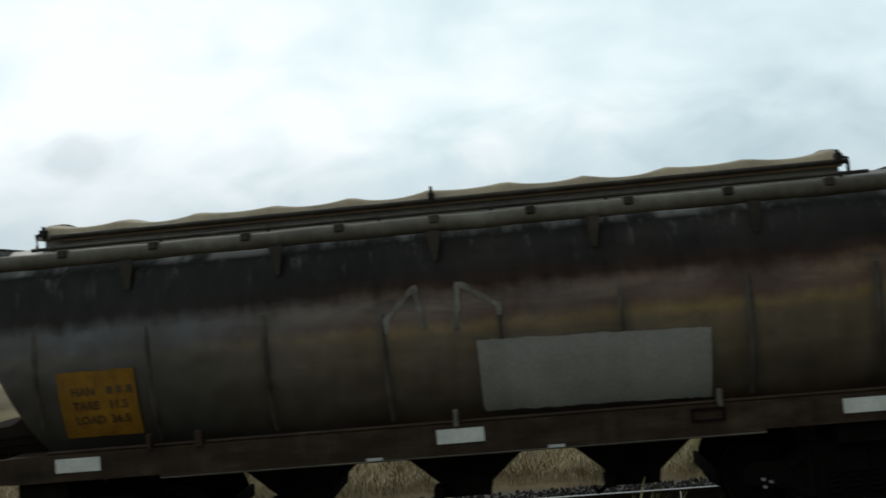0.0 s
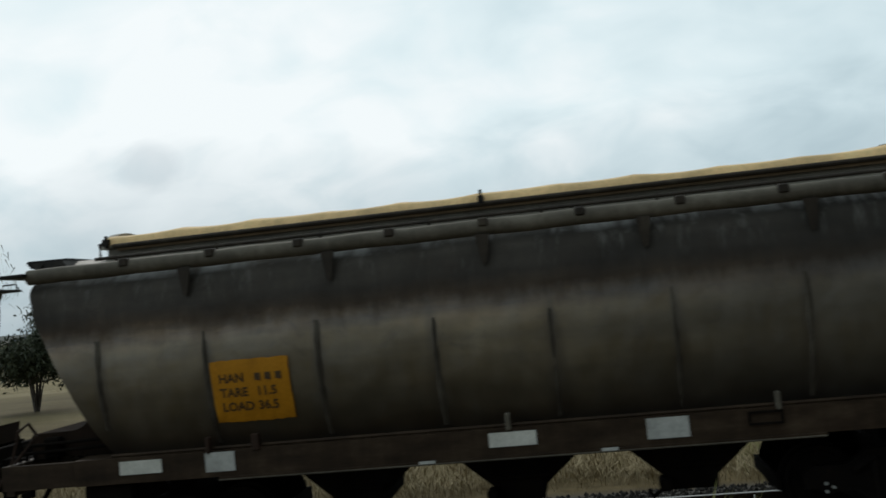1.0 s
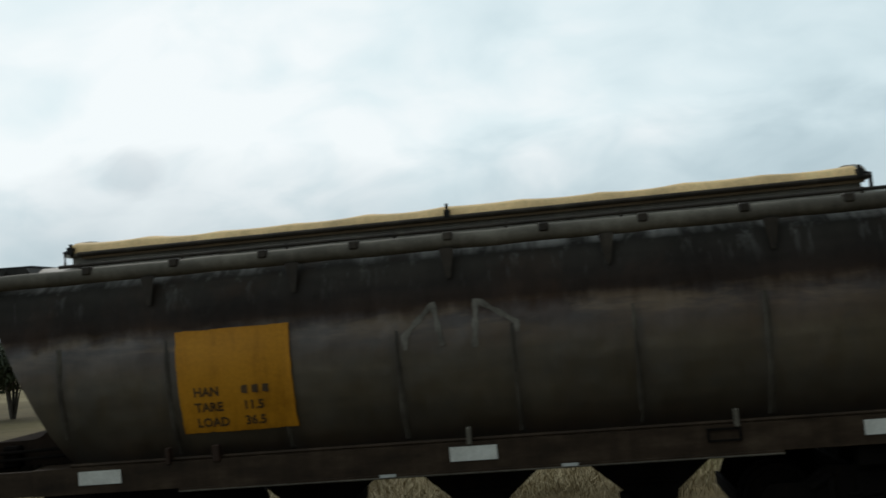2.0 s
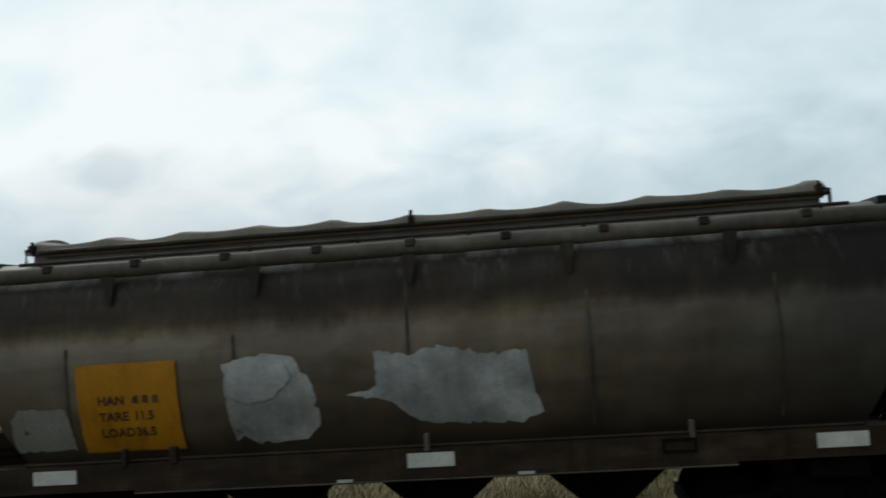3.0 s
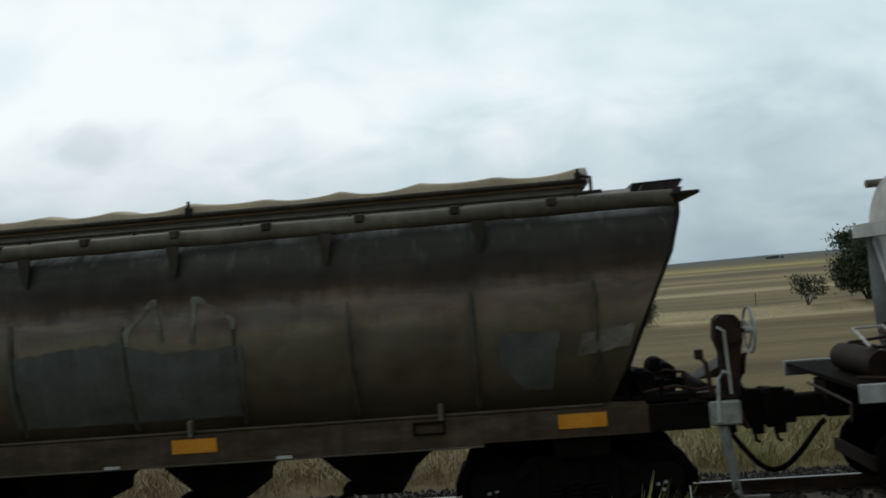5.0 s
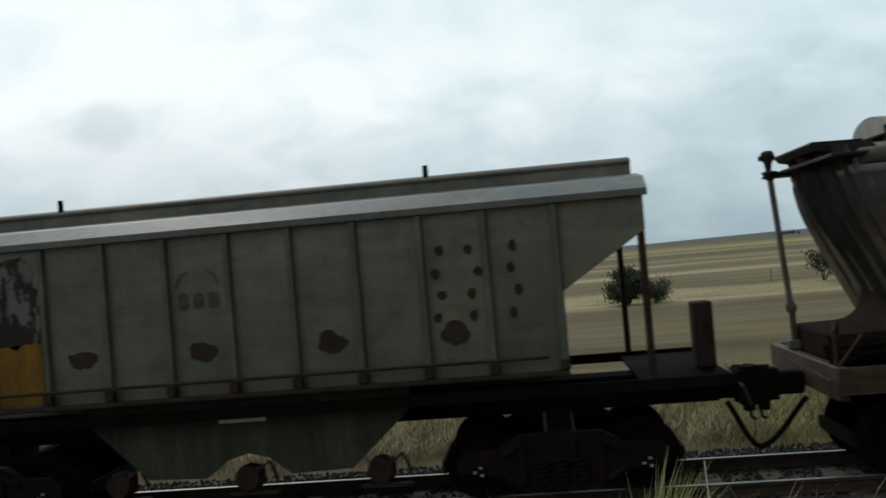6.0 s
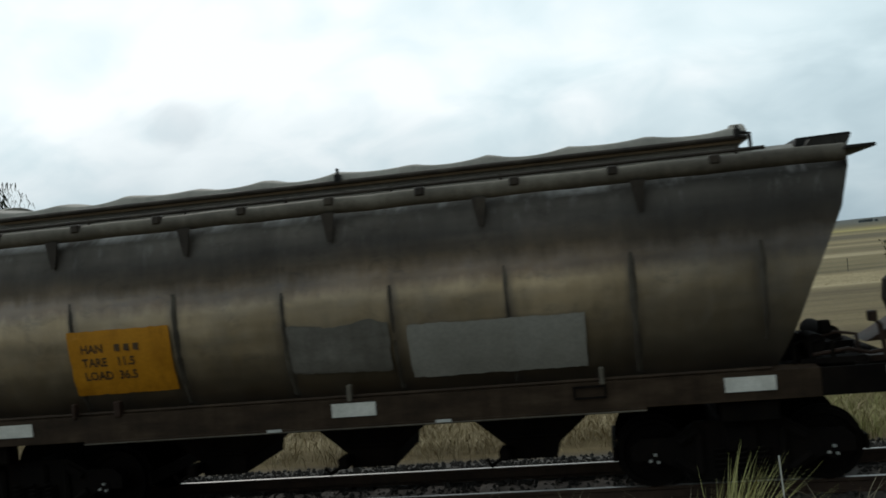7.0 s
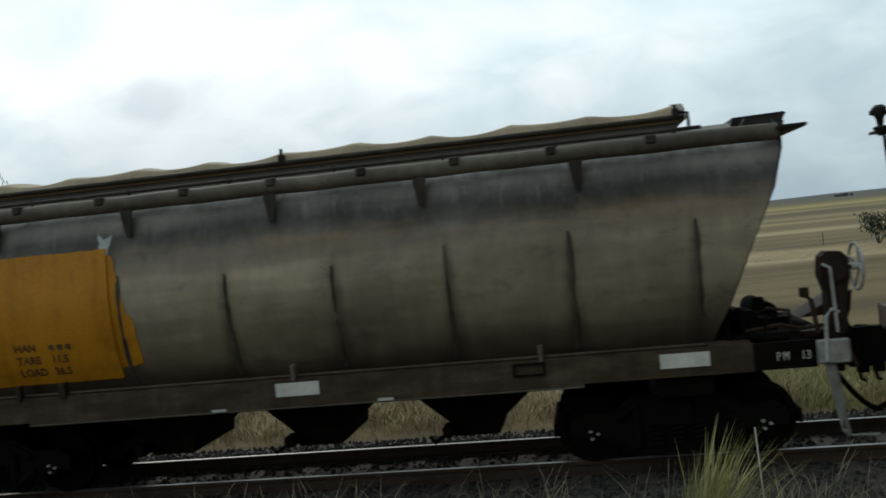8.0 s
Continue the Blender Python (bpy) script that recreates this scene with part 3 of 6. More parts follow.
def han_base(name):
    """The common parts of the seven wagons of one class. x along the wagon, y to the far side, z from the rail."""
    e = new(name)
    body = part("body", hopper_shell(), SOOT_SHEEN[0], e, smooth=35)
    # roof from the eaves up to the loading trough
    bm = bmesh.new()
    prof = [(-0.99, 3.15), (-0.96, 3.20), (-0.85, 3.28), (-0.52, 3.40), (0.52, 3.40), (0.85, 3.28), (0.96, 3.20), (0.99, 3.15)]
    slab(bm, prof, "x", -5.06, 5.06)
    part("roof", bm, ROOF, e, smooth=35)
    for s in (-1, 1):
        bm = bmesh.new()
        rod(bm, [(-5.05 + 10.1 * k / 24, s * 1.13, 3.222 + 0.005 * math.sin(k * 2.3)) for k in range(25)], 0.084, 14)
        part("eave_pipe", bm, PIPE, e, smooth=50)
    # gusset brackets between eave pipe and side
    for s in (-1, 1):
        for x in (-3.22, -1.65, -0.04, 1.55, 3.12):
            bm = bmesh.new()
            slab(bm, [(s * 1.20, 3.16), (s * 1.10, 3.16), (s * 1.15, 2.84), (s * 1.20, 2.85)], "x", x - 0.006, x + 0.006)
            slab(bm, [(x - 0.075, 3.15), (x + 0.075, 3.15), (x + 0.022, 2.85), (x - 0.022, 2.85)], "y", s * 1.215, s * 1.227)
            part("bracket", bm, RIBM, e)
        for x in RIBS:
            bm = bmesh.new()
            P = [1.26, 1.4, 1.55, 1.75, 2.0, 2.25, 2.46]
            if abs(x) > 4.0:
                P = [1.5, 1.75, 2.0, 2.25, 2.46]
            last = None
            for z in P:
                xx = x if abs(x) < 4 else math.copysign(min(abs(x), steps(HALF, z) - 0.15), x)
                y = s * (steps(SIDE, z) - 0.004)
                o = s * (steps(SIDE, z) + (0.016 if z < 2.4 else 0.002))
                q = [bm.verts.new(c) for c in ((xx - 0.05, y, z), (xx - 0.012, o, z), (xx + 0.012, o, z), (xx + 0.05, y, z))]
                if last:
                    for k in range(3):
                        bm.faces.new((last[k], last[k + 1], q[k + 1], q[k]))
                else:
                    bm.faces.new(q)
                last = q
            bm.faces.new(last)
            part("side_rib", bm, SEAMM, e)
    # folded end sheets, on a closed end
    for s in (-1, 1):
        bm = bmesh.new()
        slab(bm, [(s * x, z) for x, z in ((4.15, 1.40), (4.385, 1.45), (4.60, 1.98), (4.95, 2.70), (5.075, 3.12), (5.20, 3.40), (4.82, 3.40), (4.15, 2.4))], "y", -0.84, 0.84)
        part("end_wall", bm, FOLDED, e)
        for k in range(5):
            y = -0.92 + 0.46 * k
            bm = bmesh.new()
            last = None
            for z in (1.45, 1.8, 2.2, 2.7, 3.1, 3.24, 3.385):
                f = (steps(SIDE, min(z, 3.07)) - 0.14) / 1.1 * (1.0 if z < 3.3 else 0.86)
                x = s * steps(HALF, z)
                out = (0.08, 0.17, 0.23, 0.17, 0.08)[k] if s > 0 else (0.03, 0.12, 0.21, 0.12, 0.03)[k] * max(0.3, min(1.0, (z - 1.5) / 1.6))
                out += 0.05 if z > 3.3 else 0.0
                q = [bm.verts.new(c) for c in ((x - s * 0.02, y * f - 0.15, z), (x + s * out, y * f, z), (x - s * 0.02, y * f + 0.15, z))]
                if last:
                    bm.faces.new((last[0], last[1], q[1], q[0]))
                    bm.faces.new((last[1], last[2], q[2], q[1]))
                    bm.faces.new((last[2], last[0], q[0], q[2]))
                else:
                    bm.faces.new(q)
                last = q
            bm.faces.new(last)
            part("end_fold", bm, FOLDED, e)
        # hood over the end, and the board that crosses below it
        bm = bmesh.new()
        tip = 5.25 if s > 0 else 5.37
        slab(bm, [(s * (tip - 0.54), 3.36), (s * (tip - 0.52), 3.435), (s * (tip - 0.02), 3.445), (s * tip, 3.425), (s * (tip - 0.05), 3.36), (s * (tip - 0.2), 3.33)], "y", -0.68, 0.68)
        part("end_hood", bm, DARKTOP, e)
        bm = bmesh.new()
        a, b = sorted((s * 5.02, s * (5.29 if s > 0 else 5.37)))
        box(bm, a, b, -1.30, 1.30, 3.228, 3.262, 0.006)
        part("end_board", bm, DARKTOP, e, "dark plank across the wagon end")
        if s > 0:
            bm = bmesh.new()
            rod(bm, [(5.06, 1.22, 3.26), (5.06, 1.22, 3.335), (5.26, 1.22, 3.335), (5.27, 1.22, 3.26)], 0.012, 6)
            part("grab_loop", bm, DARKTOP, e)
    # loading trough and its fittings
    for s in (-1, 1):
        bm = bmesh.new()
        slab(bm, [(s * 0.50, 3.36), (s * 0.56, 3.36), (s * 0.56, 3.48), (s * 0.60, 3.50), (s * 0.60, 3.53), (s * 0.50, 3.53)], "x", -4.42, 4.20)
        part("trough_side", bm, ROOF, e)
        bm = bmesh.new()
        rod(bm, [(-4.32, s * 0.625, 3.515), (4.27, s * 0.625, 3.515)], 0.026, 8)
        part("cover_rail", bm, RIBM, e)
        bm = bmesh.new()
        rod(bm, [(-4.45, s * 0.80, 3.372), (4.4, s * 0.80, 3.372)], 0.02, 7)
        for k in range(8):
            rod(bm, [(-4.2 + 1.19 * k, s * 0.80, 3.29), (-4.2 + 1.19 * k, s * 0.80, 3.395)], 0.018, 5)
        part("roof_rail", bm, RIBM, e)
        for k in range(9):
            bm = bmesh.new()
            x = -3.9 + k * 0.97
            box(bm, x - 0.05, x + 0.05, min(s * 1.12, s * 1.232), max(s * 1.12, s * 1.232), 3.225, 3.318, 0.015)
            part("eave_cleat", bm, RIBM, e)
    for x, h in ((-4.40, 3.64), (-0.07, 3.67), (4.18, 3.64)):
        bm = bmesh.new()
        rod(bm, [(x, -0.62, 3.5), (x, -0.62, h)], 0.018, 6)
        box(bm, x - 0.03, x + 0.03, -0.66, -0.58, 3.52, 3.60)
        part("cover_peg", bm, DARKTOP, e)
    for s in (-1, 1):
        bm = bmesh.new()
        x = 4.20 if s > 0 else -4.43
        n = 12
        prof = [(-0.52 * math.cos(k * math.pi / n), 3.50 + 0.215 * math.sin(k * math.pi / n)) for k in range(n + 1)]
        slab(bm, prof, "x", min(x, x + s * 0.10), max(x, x + s * 0.10))
        part("trough_end", bm, GREYT, e, "pale rounded end cap")
        bm = bmesh.new()
        rod(bm, [(x + s * 0.12, -0.5, 3.4), (x + s * 0.12, -0.5, 3.56), (x + s * 0.02, -0.5, 3.58)], 0.02, 6)
        part("cover_crank", bm, DARKTOP, e)
    # frame
    for s in (-1, 1):
        bm = bmesh.new()
        slab(bm, [(s * 1.25, 0.945), (s * 1.25, 1.215), (s * 0.96, 1.225), (s * 0.96, 1.17), (s * 1.23, 1.165), (s * 1.23, 0.945)], "x", -4.62, 4.62)
        box(bm, -3.0, 3.0, min(s * 1.23, s * 1.27), max(s * 1.23, s * 1.27), 0.92, 0.945)
        part("side_sill", bm, SILL, e)
        bm = bmesh.new()
        rod(bm, [(-3.0, s * 1.262, 0.918), (3.0, s * 1.262, 0.918)], 0.012, 5)
        part("sill_lip", bm, PIPE, e, "worn pale lower lip")
        for a, b in ((-5.46, -4.625), (4.625, 5.20)):
            bm = bmesh.new()
            slab(bm, [(a, 0.95), (a, 1.21), (b, 1.21), (b, 0.95)], "y", min(s * 1.248, s * 1.19), max(s * 1.248, s * 1.19))
            part("end_sill_side", bm, SILL if a < 0 else BLACK, e)
        bm = bmesh.new()
        rod(bm, [(-4.2, s * 1.2, 1.235), (4.2, s * 1.2, 1.235)], 0.02, 6)
        part("sill_bead", bm, SILL, e)
        # small doors of the hopper gear on the sill
        for x in (-0.81, 0.99):
            bm = bmesh.new()
            y0, y1 = sorted((s * 1.272, s * 1.279))
            box(bm, x - 0.08, x + 0.08, y0, y1, 0.925, 0.953)
            part("sill_tag", bm, STEPW, e, "small white tag on the lower lip")
        for x, w in ((-3.1, 0.05), (-2.58, 0.08), (0.03, 0.05), (2.6, 0.05)):
            bm = bmesh.new()
            box(bm, x - w / 2, x + w / 2, min(s * 1.19, s * 1.275), max(s * 1.19, s * 1.275), 1.19, 1.36, 0.01)
            part("latch", bm, PIPE if x > 0 else GEAR, e)
        bm = bmesh.new()
        y0, y1 = sorted((s * 1.25, s * 1.27))
        for q in ((2.31, 2.63, 1.17, 1.19), (2.31, 2.63, 1.06, 1.08), (2.31, 2.33, 1.08, 1.17), (2.61, 2.63, 1.08, 1.17)):
            box(bm, q[0], q[1], y0, y1, q[2], q[3])
        part("card_holder", bm, BLACK, e)
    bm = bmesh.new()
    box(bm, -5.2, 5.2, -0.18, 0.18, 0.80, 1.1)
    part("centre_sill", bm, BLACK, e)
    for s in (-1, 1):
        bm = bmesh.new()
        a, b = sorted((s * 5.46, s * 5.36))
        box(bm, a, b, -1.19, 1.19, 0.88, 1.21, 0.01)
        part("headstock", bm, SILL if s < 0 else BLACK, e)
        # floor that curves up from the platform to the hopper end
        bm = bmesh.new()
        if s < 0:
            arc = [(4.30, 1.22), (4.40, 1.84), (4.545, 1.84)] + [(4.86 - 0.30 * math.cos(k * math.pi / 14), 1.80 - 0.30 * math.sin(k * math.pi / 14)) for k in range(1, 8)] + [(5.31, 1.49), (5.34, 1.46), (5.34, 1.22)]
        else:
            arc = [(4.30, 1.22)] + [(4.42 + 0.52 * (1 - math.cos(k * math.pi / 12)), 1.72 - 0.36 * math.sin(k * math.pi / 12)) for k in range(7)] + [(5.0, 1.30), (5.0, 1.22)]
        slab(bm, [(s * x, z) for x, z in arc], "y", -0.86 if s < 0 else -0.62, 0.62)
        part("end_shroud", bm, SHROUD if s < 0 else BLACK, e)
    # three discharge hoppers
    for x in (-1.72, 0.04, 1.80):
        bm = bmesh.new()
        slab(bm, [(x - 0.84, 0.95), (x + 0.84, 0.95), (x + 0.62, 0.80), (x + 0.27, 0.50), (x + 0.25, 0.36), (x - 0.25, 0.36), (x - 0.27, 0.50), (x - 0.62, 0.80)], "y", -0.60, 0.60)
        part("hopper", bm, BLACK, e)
        bm = bmesh.new()
        box(bm, x - 0.34, x - 0.22, -0.85, -0.60, 0.40, 0.52, 0.02)
        rod(bm, [(x - 0.28, -0.80, 0.45), (x - 0.42, -0.86, 0.36), (x - 0.46, -0.9, 0.44)], 0.022, 6)
        rod(bm, [(x - 0.3, -0.7, 0.62), (x + 0.3, -0.7, 0.62)], 0.02, 6)
        part("gate_lever", bm, BLACK, e)
    # reflective markers
    for s in (-1, 1):
        for x in (-3.86, 0.06, 3.98):
            bm = bmesh.new()
            y0, y1 = sorted((s * 1.251, s * 1.257))
            box(bm, x - 0.235, x + 0.235, y0, y1, 1.035, 1.175)
            part("marker", bm, WHITE, e, "reflective marker strip")
    for x in (-4.93 + 0.55, 3.9):
        bm = bmesh.new()
        box(bm, x - 0.2, x + 0.35, -1.15, -0.95, 0.72, 0.93, 0.02)
        part("under_box", bm, BLACK, e)
    # handbrake end: stand, handwheel, air drum, step and grab irons
    bm = bmesh.new()
    slab(bm, [(5.46, 1.2), (5.64, 1.2), (5.66, 1.55), (5.70, 1.72), (5.70, 1.92), (5.64, 1.99), (5.50, 2.0), (5.44, 1.95), (5.42, 1.76), (5.47, 1.6)], "y", -0.72, -0.52)
    rod(bm, [(5.56, -0.78, 1.80), (5.56, -0.46, 1.80)], 0.10, 12)
    rod(bm, [(5.60, -0.62, 1.82), (5.80, -0.60, 1.82)], 0.03, 8)
    box(bm, 5.47, 5.52, -0.76, -0.72, 1.25, 1.9, 0.01)
    box(bm, 5.2, 5.6, -0.72, -0.52, 1.16, 1.22)
    part("brake_stand", bm, GEAR, e, "rusty brown brake stand")
    bm = bmesh.new()
    rod(bm, [(5.66, -0.66, 1.55), (5.68, -0.66, 1.42), (5.64, -0.64, 1.30), (5.70, -0.6, 1.16)], 0.02, 6)
    part("brake_chain", bm, BLACK, e)
    bm = bmesh.new()
    rod(bm, [(5.30, -0.95, 1.22), (5.26, -0.95, 1.55), (5.20, -0.9, 1.62)], 0.024, 6)
    box(bm, 5.17, 5.25, -0.95, -0.86, 1.58, 1.68, 0.01)
    part("retainer_valve", bm, GEAR, e)
    bm = bmesh.new()
    rod(bm, [(4.62, -0.98, 1.30), (4.95, -0.98, 1.34), (5.15, -0.92, 1.28), (5.40, -0.9, 1.30)], 0.02, 6)
    rod(bm, [(4.7, -0.9, 1.46), (4.86, -0.9, 1.50), (5.06, -0.86, 1.46), (5.08, -0.86, 1.25)], 0.018, 6)
    part("brake_pipe", bm, GEAR, e)
    bm = bmesh.new()
    rod(bm, [(4.66, -0.95, 1.40), (4.66, -0.55, 1.40)], 0.10, 12)
    box(bm, 4.72, 4.82, -0.95, -0.85, 1.5, 1.62, 0.01)
    part("brake_cylinder", bm, BLACK, e, smooth=40)
    w = part("handwheel", hoop_wheel(0.235, 0.016), STEPW, e, "worn pale handwheel")
    w.location = (5.80, -0.60, 1.82)
    bm = bmesh.new()
    rod(bm, [(4.98, -0.15, 1.37), (4.98, 0.75, 1.37)], 0.12, 14)
    box(bm, 4.75, 5.2, -0.2, -0.05, 1.22, 1.32)
    part("air_drum", bm, BLACK, e, smooth=40)
    bm = bmesh.new()
    slab(bm, [(5.30, 1.3), (5.80, 1.32), (5.84, 1.55), (5.70, 1.52), (5.42, 1.36)], "y", -0.25, 0.25)
    part("buffer_tray", bm, GEAR, e)
    bm = bmesh.new()
    box(bm, 5.20, 5.50, -1.27, -1.20, 0.97, 1.20, 0.015)
    part("step_plate", bm, STEPD, e, "white painted step plate")
    bm = bmesh.new()
    rod(bm, [(5.28, -1.28, 1.0), (5.30, -1.28, 1.42), (5.36, -1.27, 1.49), (5.43, -1.24, 1.45)], 0.016, 6)
    part("grab_iron", bm, STEPW, e, "white grab iron")
    bm = bmesh.new()
    rod(bm, [(5.52, -0.80, 1.2), (5.50, -0.80, 1.84), (5.44, -0.76, 1.88)], 0.016, 6)
    part("grab_iron", bm, STEPW, e, "white grab iron")
    bm = bmesh.new()
    rod(bm, [(5.34, -1.2, 0.95), (5.44, -1.2, 0.27), (5.70, -1.2, 0.26)], 0.018, 6)
    rod(bm, [(5.44, -1.2, 0.27), (5.44, -1.0, 0.27)], 0.018, 6)
    slab(bm, [(5.28, 0.95), (5.38, 0.95), (5.43, 0.60), (5.38, 0.30)], "y", -1.19, -1.17)
    part("stirrup_step", bm, STEPD, e, "dirty pale hanging stirrup step")
    # levers and pipes over the platform at the other end
    bm = bmesh.new()
    rod(bm, [(-5.38, 0.45, 1.2), (-5.38, 0.45, 1.62), (-5.385, 0.45, 1.66), (-5.39, 0.45, 1.72), (-5.395, 0.45, 1.76), (-5.49, 0.45, 3.18)], [0.033, 0.033, 0.06, 0.06, 0.034, 0.034], 10)
    box(bm, -5.46, -5.30, 0.37, 0.53, 1.22, 1.32, 0.01)
    part("drive_post", bm, PIPE, e, "grimy round drive post", smooth=40)
    bm = bmesh.new()
    rod(bm, [(-5.49, 0.45, 3.16), (-5.49, 0.45, 3.19), (-5.49, 0.45, 3.25), (-5.49, 0.45, 3.265)], [0.04, 0.06, 0.095, 0.07], 12)
    rod(bm, [(-5.50, 0.45, 3.26), (-5.50, 0.45, 3.36), (-5.50, 0.45, 3.40), (-5.50, 0.45, 3.47), (-5.50, 0.45, 3.50)], [0.03, 0.045, 0.078, 0.078, 0.045], 12)
    rod(bm, [(-5.60, 0.45, 3.42), (-5.42, 0.45, 3.42)], 0.03, 8)
    rod(bm, [(-5.46, 0.45, 3.23), (-5.25, 0.45, 3.22)], 0.022, 7)
    part("drive_head", bm, DARKTOP, e, smooth=40)
    rng = random.Random(4)
    bm = bmesh.new()
    for k in range(9):
        x = -5.4 + 0.1 * k
        rod(bm, [(x, -0.9 + 0.1 * rng.random(), 1.2), (x + rng.uniform(-0.05, 0.05), -0.8, 1.32 + 0.16 * rng.random())], 0.022, 6)
    for z in (1.3, 1.38):
        rod(bm, [(-5.35, -1.0, z), (-4.4, -0.96, z + 0.02)], 0.02, 6)
    box(bm, -5.15, -4.95, -0.95, -0.7, 1.22, 1.45, 0.02)
    part("brake_rigging", bm, BLACK, e)
    bm = bmesh.new()
    rod(bm, [(-5.44, -1.1, 1.2), (-5.40, -1.0, 1.55), (-5.34, -0.9, 1.62), (-5.30, -0.8, 1.45)], 0.018, 6)
    rod(bm, [(-5.4, -1.1, 1.22), (-5.15, -1.05, 1.50)], 0.014, 6)
    part("cut_lever", bm, GEAR, e)
    bm = bmesh.new()
    rod(bm, [(-5.42, -0.95, 1.5 - 0.06 * k + 0.0) if k % 2 else (-5.44, -0.95, 1.5 - 0.06 * k) for k in range(8)], 0.018, 5)
    part("chain", bm, BLACK, e)
    bm = bmesh.new()
    for x in (4.45, 4.6, 4.8):
        rod(bm, [(x, -1.0, 1.2), (x, -1.0, 1.42), (x + 0.1, -0.95, 1.44)], 0.02, 6)
    box(bm, 4.5, 5.1, -1.02, -0.8, 1.215, 1.27)
    part("pipe_rack", bm, BLACK, e)
    coupler(e, 5.46, 1, 0.58)
    coupler(e, -5.46, -1, 0.58)
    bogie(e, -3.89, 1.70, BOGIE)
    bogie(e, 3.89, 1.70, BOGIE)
    return e


def child(thing, name):
    return [o for o in thing.children if o.name.split(".")[0] == name]


def repaint(ob, material):
    """A material for this one object, though it shares its mesh."""
    ob.material_slots[0].link = "OBJECT"
    ob.material_slots[0].material = material


def plate(thing, x0, x1, z0, z1, text_x, text_z, size, skin, rows, seed, gap=0.12, second=0.42, paint=None):
    p = painted("data_panel", ragged([(x0, z0), (x1, z0), (x1, z1), (x0, z1)], 0.006, seed), skin, paint or YELLOW, thing, "faded yellow painted data panel", lift=0.02)
    for k, (word, value) in enumerate(rows):
        z = text_z - k * gap
        lettering(word, text_x, z, size, skin, LETTER, p, lift=0.025)
        if value:
            lettering(value, text_x + second, z, size, skin, LETTER, p, lift=0.025)
        else:
            # the running number is left as plain bars
            for i in range(3):
                xx = text_x + second + i * size * 0.85
                bm = bmesh.new()
                stroke(bm, [(xx, z + size * 0.36), (xx + size * 0.5, z + size * 0.36)], size * 0.55, skin, 0.025)
                part("bar", bm, LETTER, p)
    return p


HAN_ROWS = [("HAN", ""), ("TARE", "11.5"), ("LOAD", "36.5")]


def emblem(thing, x, seed):
    """Worn white shapes of an old emblem: two leaning triangles."""
    for pts in ([(x - 0.60, 2.28), (x - 0.28, 2.60)], [(x - 0.28, 2.62), (x - 0.20, 2.18)], [(x + 0.16, 2.62), (x + 0.12, 2.14)], [(x + 0.18, 2.60), (x + 0.55, 2.36), (x + 0.55, 2.26)], [(x - 0.58, 2.32), (x - 0.58, 2.16)]):
        bm = bmesh.new()
        stroke(bm, pts, 0.052, hopper_skin)
        part("emblem_stroke", bm, CHALK, thing, "worn white paint mark")


